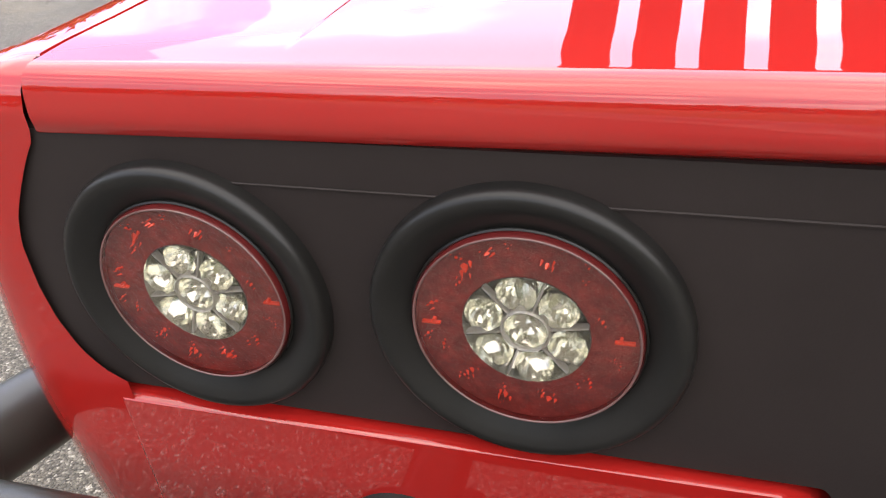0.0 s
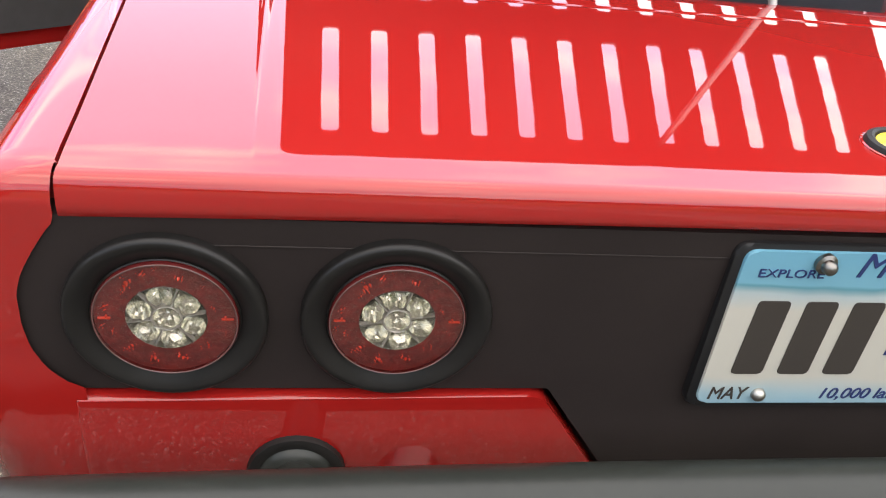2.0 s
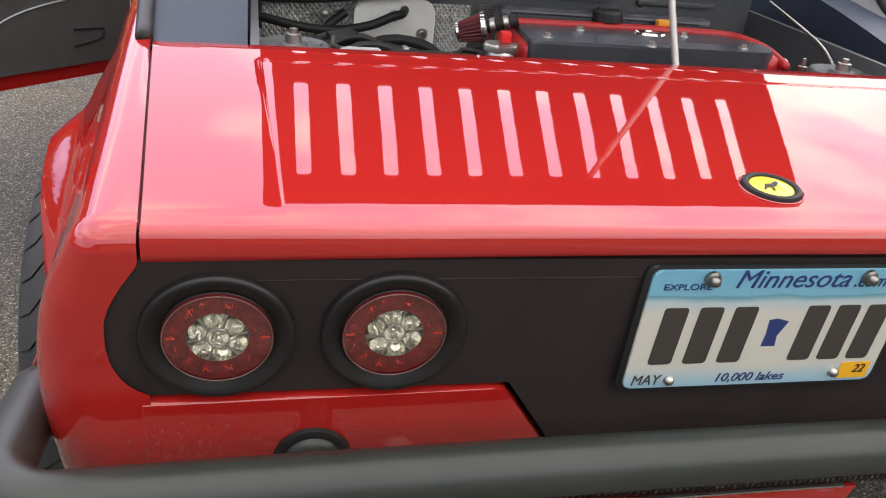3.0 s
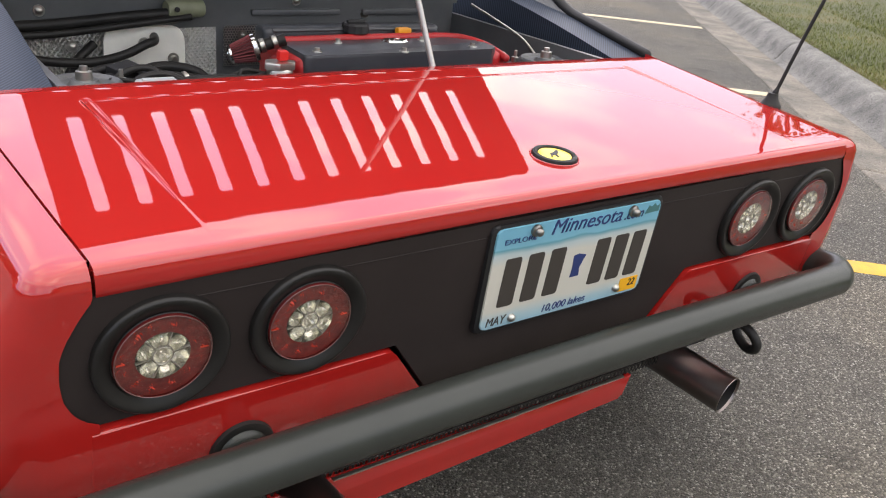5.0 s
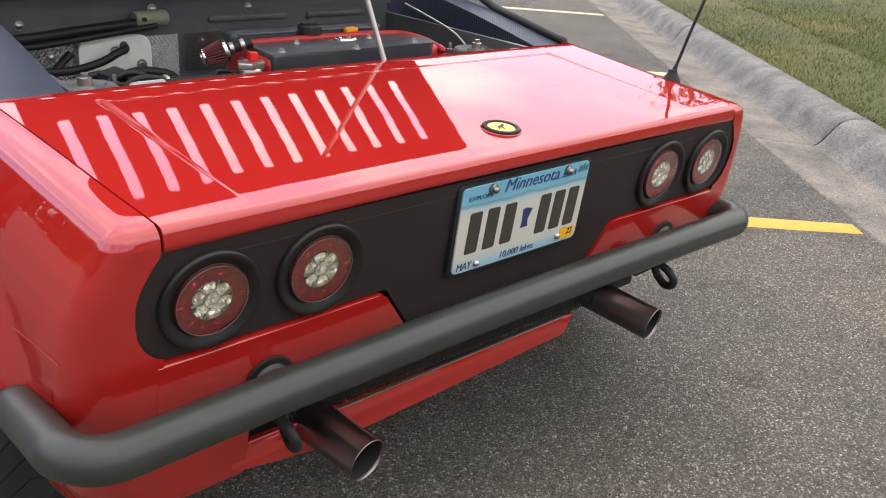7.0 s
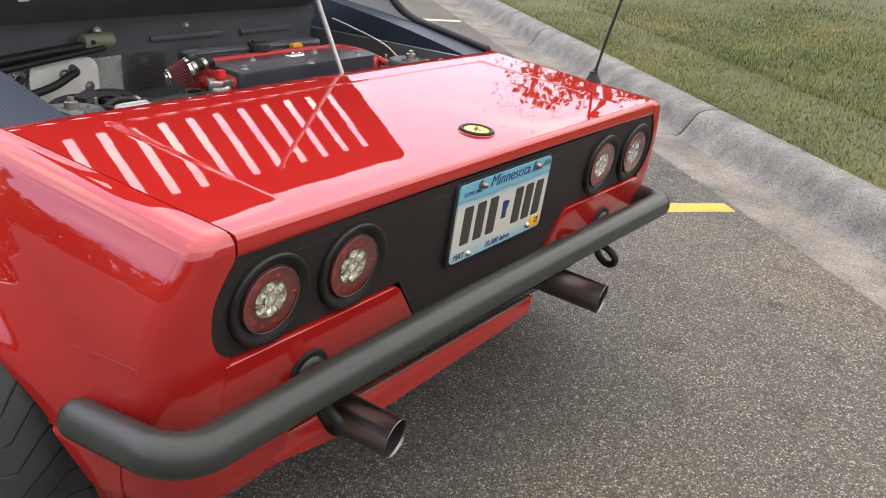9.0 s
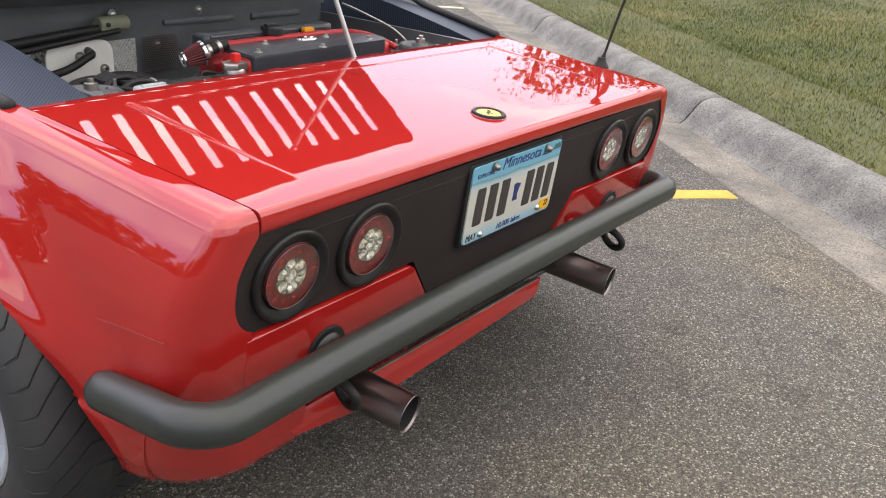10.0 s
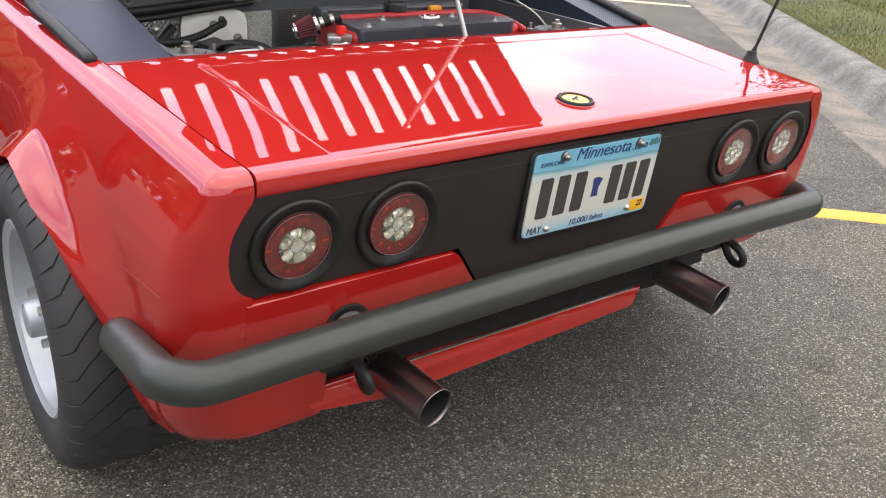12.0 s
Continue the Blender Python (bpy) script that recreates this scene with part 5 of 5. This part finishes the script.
oval = surface(lambda a, k: Vector((0.138 + (0.030, 0.0275, 0.022)[k] * math.cos(a), 0.692 + (0.018, 0.0155, 0.011)[k] * math.sin(a), 0.7675 + (0, 0.003, 0.0005)[k])), [2 * math.pi * j / 32 for j in range(32)], [0, 1, 2], None, True)
emblem = part("chrome_oval", oval, CHROME, cov, "chrome oval emblem")
part("chrome_bar", box(0.138, 0.692, 0.769, 0.040, 0.006, 0.003, 0.001, m=pose(0, 0, 0, 0, 0, 28)), CHROME, emblem)
rail = [(-0.108, 0.727, 0.766), (0.10, 0.729, 0.767), (0.285, 0.727, 0.766), (0.328, 0.702, 0.764), (0.351, 0.660, 0.757), (0.355, 0.600, 0.745)]
part("cover_rail", tube(rail, 0.0085, 10, 5, True), WRINKLE, rocker, "red rail behind the black top cover")
coil = box(0.085, 0.775, 0.766, 0.405, 0.050, 0.040, 0.012, 3)
part("coil_cover", coil, COVER, rocker, "black coil cover")
part("coil_ridge", tube([(-0.10, 0.752, 0.780), (0.09, 0.752, 0.780), (0.26, 0.752, 0.778)], 0.004, 8), COVER, rocker)
for x in (-0.055, 0.035, 0.12, 0.20, 0.275):
    part("cover_tab", box(x, 0.592, 0.724, 0.044, 0.014, 0.022, 0.003), WRINKLE, rocker)
part("side_lug", revolve([(0.0, 0.012), (0.016, 0.012), (0.020, 0.006), (0.020, -0.02)], 20, pose(0.350, 0.63, 0.736, 0, 60, 0)), WRINKLE, rocker)
part("side_lug", revolve([(0.0, 0.008), (0.011, 0.008), (0.014, 0.003), (0.014, -0.02)], 20, pose(-0.116, 0.70, 0.735, 0, -40, 0)), WRINKLE, rocker)
part("lug_screw", revolve([(0.0, 0.016), (0.006, 0.015), (0.007, 0.010)], 12, pose(0.355, 0.62, 0.742, 0, 60, 0)), STEEL, rocker)

# small filter on its pipe
fm = Matrix.Translation((-0.172, 0.709, 0.755)) @ Vector((0.90, -0.28, 0.30)).to_track_quat("Z", "Y").to_matrix().to_4x4() @ Matrix.Scale(0.78, 4)
filt = part("breather_filter", revolve([(0.0, -0.036), (0.018, -0.036), (0.019, -0.033), (0.029, 0.018), (0.0, 0.018)], 36, fm), PINKCOTTON, car, "small cone breather filter with dark red gauze")
pleat = None
for k in range(22):
    a = 360 * k / 22
    if pleat is None:
        bm = bmesh.new()
        vs = [bm.verts.new(v) for v in ((0.0185, -0.0012, -0.034), (0.0185, 0.0012, -0.034), (0.0290, 0.0016, 0.018), (0.0290, -0.0016, 0.018), (0.0215, 0, -0.034), (0.0325, 0, 0.018))]
        for f in ((0, 4, 5, 3), (1, 2, 5, 4), (0, 1, 4), (2, 3, 5)):
            bm.faces.new([vs[i] for i in f])
        pleat = part("pleat", bm, PLEATS, filt, smooth=False)
        pleat.matrix_basis = fm
    else:
        like(pleat, fm @ pose(0, 0, 0, 0, 0, a))
part("filter_end_cap", revolve([(0.0, -0.043), (0.010, -0.043), (0.012, -0.040), (0.018, -0.041), (0.022, -0.038), (0.022, -0.033), (0.0, -0.033)], 36, fm), CHROME, filt, "chrome filter end cap")
part("filter_base_ring", revolve([(0.031, 0.016), (0.034, 0.018), (0.034, 0.026), (0.030, 0.028), (0.016, 0.028)], 36, fm), CHROME, filt, "chrome filter base ring")
part("ring_screw", box(0, 0, 0, 0.008, 0.016, 0.012, 0.002), STEEL, filt).matrix_basis = fm @ pose(-0.038, 0, 0.022)
part("filter_neck", revolve([(0.014, 0.026), (0.014, 0.095)], 24, fm), RUBBER, filt)
for h in (0.040, 0.070):
    part("hose_clamp", revolve([(0.0148, h - 0.006), (0.0168, h - 0.005), (0.0168, h + 0.005), (0.0148, h + 0.006)], 24, fm), STEEL, filt)

# reservoir with a red cap, wiring clutter
hexa = [(0.031 * math.cos(radians(60 * k + 8)), 0.024 * math.sin(radians(60 * k + 8))) for k in range(6)]
res = part("reservoir", prism(rounded(hexa, 0.005, 3), 0.012, 0.003, 2, pose(-0.153, 0.606, 0.757) @ pose(0, 0, 0, -90, 0, 0)), STEEL, car, "small zinc regulator with a red cap")
part("reservoir_body", revolve([(0.021, 0.0), (0.023, -0.004), (0.023, -0.020), (0.026, -0.023), (0.026, -0.028), (0.020, -0.030), (0.020, -0.05)], 24, pose(-0.153, 0.606, 0.746)), STEEL, res)
part("reservoir_cap", box(-0.146, 0.612, 0.766, 0.018, 0.016, 0.018, 0.004), RED_CAP, res, "red plastic cap")
part("fuel_hose", tube([(-0.172, 0.604, 0.725), (-0.20, 0.60, 0.728), (-0.23, 0.60, 0.715), (-0.25, 0.61, 0.69)], 0.009, 12), RUBBER, car, "black fuel hose")
part("fuel_hose", tube([(-0.215, 0.60, 0.728), (-0.26, 0.59, 0.735), (-0.32, 0.585, 0.735), (-0.36, 0.58, 0.728)], 0.008, 12), RUBBER, car, "black fuel hose")
bottle = part("fluid_bottle", box(-0.378, 0.568, 0.722, 0.066, 0.044, 0.044, 0.009, 3), GREYPLASTIC, car, "pale grey plastic fluid bottle")
part("bottle_rib", box(-0.378, 0.568, 0.745, 0.050, 0.010, 0.006, 0.002), GREYPLASTIC, bottle)

# breather hoses across the left half of the bay
for pts, r in (([(-0.47, 0.74, 0.66), (-0.44, 0.76, 0.705), (-0.40, 0.75, 0.722), (-0.36, 0.72, 0.722), (-0.31, 0.70, 0.716), (-0.25, 0.70, 0.706), (-0.20, 0.72, 0.69)], 0.0085),
               ([(-0.43, 0.64, 0.70), (-0.41, 0.67, 0.728), (-0.37, 0.68, 0.738), (-0.34, 0.67, 0.728), (-0.33, 0.65, 0.70)], 0.006),
               ([(-0.34, 0.80, 0.64), (-0.33, 0.82, 0.69), (-0.28, 0.84, 0.70), (-0.22, 0.82, 0.69), (-0.19, 0.80, 0.65)], 0.010)):
    part("breather_hose", tube(pts, r, 12, 5), RUBBER, car, "black rubber breather hose")
for x, y, z in ((-0.445, 0.70, 0.715), (-0.365, 0.74, 0.712), (-0.29, 0.70, 0.712)):
    part("hose_clip", revolve([(0.0095, -0.005), (0.0115, -0.004), (0.0115, 0.004), (0.0095, 0.005)], 18, pose(x, y, z, 0, 78, 20)), STEEL, car, "zinc hose clip")

# perforated screen right of the foil
def screen():
    bm = bmesh.new()
    step = 0.0062
    for i in range(16):
        for j in range(16):
            x, z = -0.085 + step * (i + 0.5 * (j % 2)), 0.655 + step * 0.87 * j
            ring = [[bm.verts.new((x + r * math.cos(radians(60 * k + 30)), 1.022, z + r * math.sin(radians(60 * k + 30)))) for k in range(6)] for r in (0.0037, 0.0024)]
            for k in range(6):
                bm.faces.new((ring[0][k], ring[0][(k + 1) % 6], ring[1][(k + 1) % 6], ring[1][k]))
    return bm


part("bulkhead_screen", screen(), STEEL, car, "perforated metal screen on the bulkhead", smooth=False)
rng = random.Random(8)
for k in range(14):
    x0, y0 = -0.46 + 0.021 * k, 0.60 + rng.uniform(-0.02, 0.05)
    pts = [(x0, y0, 0.68), (x0 + rng.uniform(-0.03, 0.05), y0 + 0.02, 0.715 + rng.uniform(0, 0.02)), (x0 + 0.07, y0 + rng.uniform(-0.02, 0.03), 0.72 + rng.uniform(-0.01, 0.015)), (x0 + 0.12, y0 + 0.01, 0.69)]
    part("wire", tube(pts, rng.choice((0.004, 0.005, 0.007)), 8, 5), RUBBER, car)
for x, y, z, s in ((-0.345, 0.63, 0.712, 0.030), (-0.305, 0.60, 0.716, 0.026), (-0.385, 0.66, 0.705, 0.034), (-0.393, 0.70, 0.728, 0.034), (-0.358, 0.69, 0.722, 0.026), (-0.425, 0.68, 0.718, 0.024), (-0.445, 0.72, 0.705, 0.038), (-0.235, 0.66, 0.700, 0.030)):
    part("wire_plug", box(x, y, z, s * 1.4, s, s * 0.7, 0.004, m=pose(0, 0, 0, 8, -6, 25)), INK, car, "black wire plug")
part("gearbox_case", box(-0.30, 0.80, 0.565, 0.40, 0.30, 0.16, 0.03, 3), DARK, car, "dark gearbox casing")

# ---- cabin end, quarter window, open door ----
part("cabin_wall", box(0, 1.33, 0.62, 1.50, 0.02, 0.76), DARK, car)
part("cabin_floor", box(0, 1.95, 0.25, 1.46, 1.30, 0.02), DARK, car)
part("dashboard", box(0, 2.55, 0.66, 1.40, 0.16, 0.18, 0.04, 3), TRIMGREY, car, "dark grey dashboard")
for side in (-1, 1):
    part("sill", box(0.755 * side, 1.72, 0.285, 0.06, 0.85, 0.09, 0.02, 2), RED, car)
closed = surface(lambda y, k: Vector(((0.772, 0.790, 0.797, 0.790, 0.770, 0.745)[k] + 0.02 * (y - 1.3), y, (0.33, 0.42, 0.52, 0.62, 0.71, 0.775)[k])), [1.306, 1.5, 1.7, 1.9, 2.1, 2.145], range(6))
part("closed_door", closed, RED, car, "closed glossy red door")


def front_body():
    """Bonnet and wings as one skin, cut up over the front wheels."""
    stations = [(2.15, 0.800, 0.800), (2.35, 0.803, 0.790), (2.6, 0.805, 0.770), (2.85, 0.803, 0.740), (3.1, 0.795, 0.705), (3.3, 0.775, 0.665), (3.48, 0.730, 0.615), (3.6, 0.66, 0.565), (3.66, 0.58, 0.515), (3.68, 0.50, 0.46)]
    ys = [2.15 + 0.03 * k for k in range(51)] + [3.67, 3.68]

    def at(y, k):
        w = float(np.interp(y, [q[0] for q in stations], [q[1] for q in stations]))
        top = float(np.interp(y, [q[0] for q in stations], [q[2] for q in stations]))
        low = 0.27 if abs(y - 2.78) > 0.315 else 0.30 + math.sqrt(max(0, 0.315 ** 2 - (y - 2.78) ** 2))
        side = 1 if k > 8 else -1
        j = abs(k - 8)
        if j <= 4:
            return Vector((side * w * 0.92 * j / 4, y, top - 0.012 * (j / 4) ** 2))
        f = (j - 4) / 4
        return Vector((side * w * (0.92 + 0.08 * math.sin(f * math.pi / 2)), y, (top - 0.012) * (1 - f) + min(low, top - 0.08) * f))

    return surface(at, ys, range(17))


part("front_body", front_body(), RED, car, "glossy red bonnet and front wings")
part("front_panel", box(0, 3.60, 0.38, 1.10, 0.06, 0.22, 0.03, 3), SATIN, car, "black front air intake")
roof = surface(lambda y, x: Vector((x * 0.54, y, 1.085 - 0.05 * x * x - 0.06 * ((y - 1.85) / 0.45) ** 2)), [1.42, 1.5, 1.65, 1.85, 2.05, 2.2, 2.28], [-1, -0.9, -0.6, -0.3, 0, 0.3, 0.6, 0.9, 1])
part("roof", roof, RED, car, "glossy red roof panel")
part("windscreen", surface(lambda x, k: Vector((x * (0.53 + 0.12 * k), 2.29 + 0.42 * k, 0.985 - 0.20 * k)), [-1, -0.5, 0, 0.5, 1], [0, 0.5, 1]), GLASS, car, "raked glass windscreen").visible_shadow = False
part("rear_window", surface(lambda x, k: Vector((x * 0.53, 1.40 - 0.02 * k, 0.82 + 0.19 * k)), [-1, 0, 1], [0, 1]), GLASS, car, "upright rear window").visible_shadow = False
for side in (-1, 1):
    part("screen_pillar", tube([(0.54 * side, 2.28, 0.995), (0.60 * side, 2.50, 0.89), (0.67 * side, 2.72, 0.785)], 0.022, 10), RED, car)
    part("rear_pillar", tube([(0.545 * side, 1.44, 1.00), (0.60 * side, 1.36, 0.91), (0.66 * side, 1.29, 0.81)], 0.026, 10), RED, car)
d0, ex = Vector((-0.984, 2.131, 0)), Vector((-0.580, -0.8146, 0)).normalized()
ey = Vector((-ex.y, ex.x, 0))
dm = Matrix(((ex.x, ey.x, 0, d0.x), (ex.y, ey.y, 0, d0.y), (0, 0, 1, 0), (0, 0, 0, 1)))
shell = rounded([(-0.02, 0.295), (0.66, 0.335), (0.795, 0.43), (0.845, 0.655), (0.87, 0.88), (-0.02, 0.90)], [0, 0.03, 0.08, 0.05, 0.02, 0])
door = part("door", prism(shell, 0.12, 0.012, 3, dm), RED, car, "open glossy red door with a grey card and tan quilting")
card = rounded([(0.0, 0.335), (0.65, 0.375), (0.780, 0.45), (0.828, 0.655), (0.85, 0.875), (0.0, 0.88)], [0, 0.03, 0.06, 0.05, 0.02, 0])
part("door_card", prism(card, 0.012, 0.0, 1, dm @ pose(0, 0.119, 0)), TRIMGREY, door, "dark grey door card")
part("door_pull", tube([dm @ Vector(p) for p in ((0.255, 0.132, 0.405), (0.165, 0.132, 0.412), (0.150, 0.132, 0.425), (0.155, 0.132, 0.440), (0.255, 0.132, 0.452))], 0.004, 8), INK, door, "black door pull")
part("card_stitching", tube([dm @ Vector(p) for p in ((0.62, 0.132, 0.455), (0.45, 0.132, 0.515), (0.28, 0.132, 0.535), (0.10, 0.132, 0.54))], 0.0022, 6), GREYPLASTIC, door)
# quilted diamonds above a slanting lower edge
for i in range(9):
    for j in range(9):
        cu, cz = 0.16 + 0.075 * i, 0.52 + 0.045 * j
        cu += 0.0375 if j % 2 else 0
        if cz - 0.042 < 0.535 + 0.12 * max(0, 0.55 - cu) or cu + 0.0375 > 0.745 - 1.05 * (cz - 0.545) or cz > 0.85:
            continue
        dia = [(cu - 0.037, cz), (cu, cz - 0.044), (cu + 0.037, cz), (cu, cz + 0.044)]
        bm = bmesh.new()
        rim_v = [bm.verts.new(dm @ Vector((x, 0.131, z))) for x, z in dia]
        top_v = [bm.verts.new(dm @ Vector((cu + (x - cu) * 0.72, 0.139, cz + (z - cz) * 0.72))) for x, z in dia]
        for k in range(4):
            bm.faces.new((rim_v[k], rim_v[(k + 1) % 4], top_v[(k + 1) % 4], top_v[k]))
        bm.faces.new(top_v)
        part("quilted_panel", bm, TAN, door)
lean = math.degrees(math.atan2(0.05, 0.225))
part("door_edge_recess", box(0, 0, 0, 0.008, 0.055, 0.24, 0.003), RED_IN, door, "dull recess in the door edge").matrix_basis = dm @ pose(0.828, 0.060, 0.555, 0, lean, 0)
part("door_latch", box(0, 0, 0, 0.016, 0.030, 0.060, 0.004), STEEL, door, "steel door latch").matrix_basis = dm @ pose(0.833, 0.060, 0.575, 0, lean, 0)
# black block on the latch; its colour stands in for the hole's dark inside
part("latch_hole", box(0, 0, 0, 0.006, 0.014, 0.026, 0.002), INK, door).matrix_basis = dm @ pose(0.841, 0.060, 0.570, 0, lean, 0)

for z in (0.44, 0.72):
    part("door_hinge", tube([(-0.775, 2.165, z), (-0.88, 2.16, z), (-0.975, 2.10, z)], 0.014, 10), STEEL, door, "steel door hinge arm")

# front wheels
copy_thing(rim, pose(-0.775, 2.78, 0.2955))
copy_thing(rim, pose(0.775, 2.78, 0.2955) @ pose(0, 0, 0, 0, 0, 180))
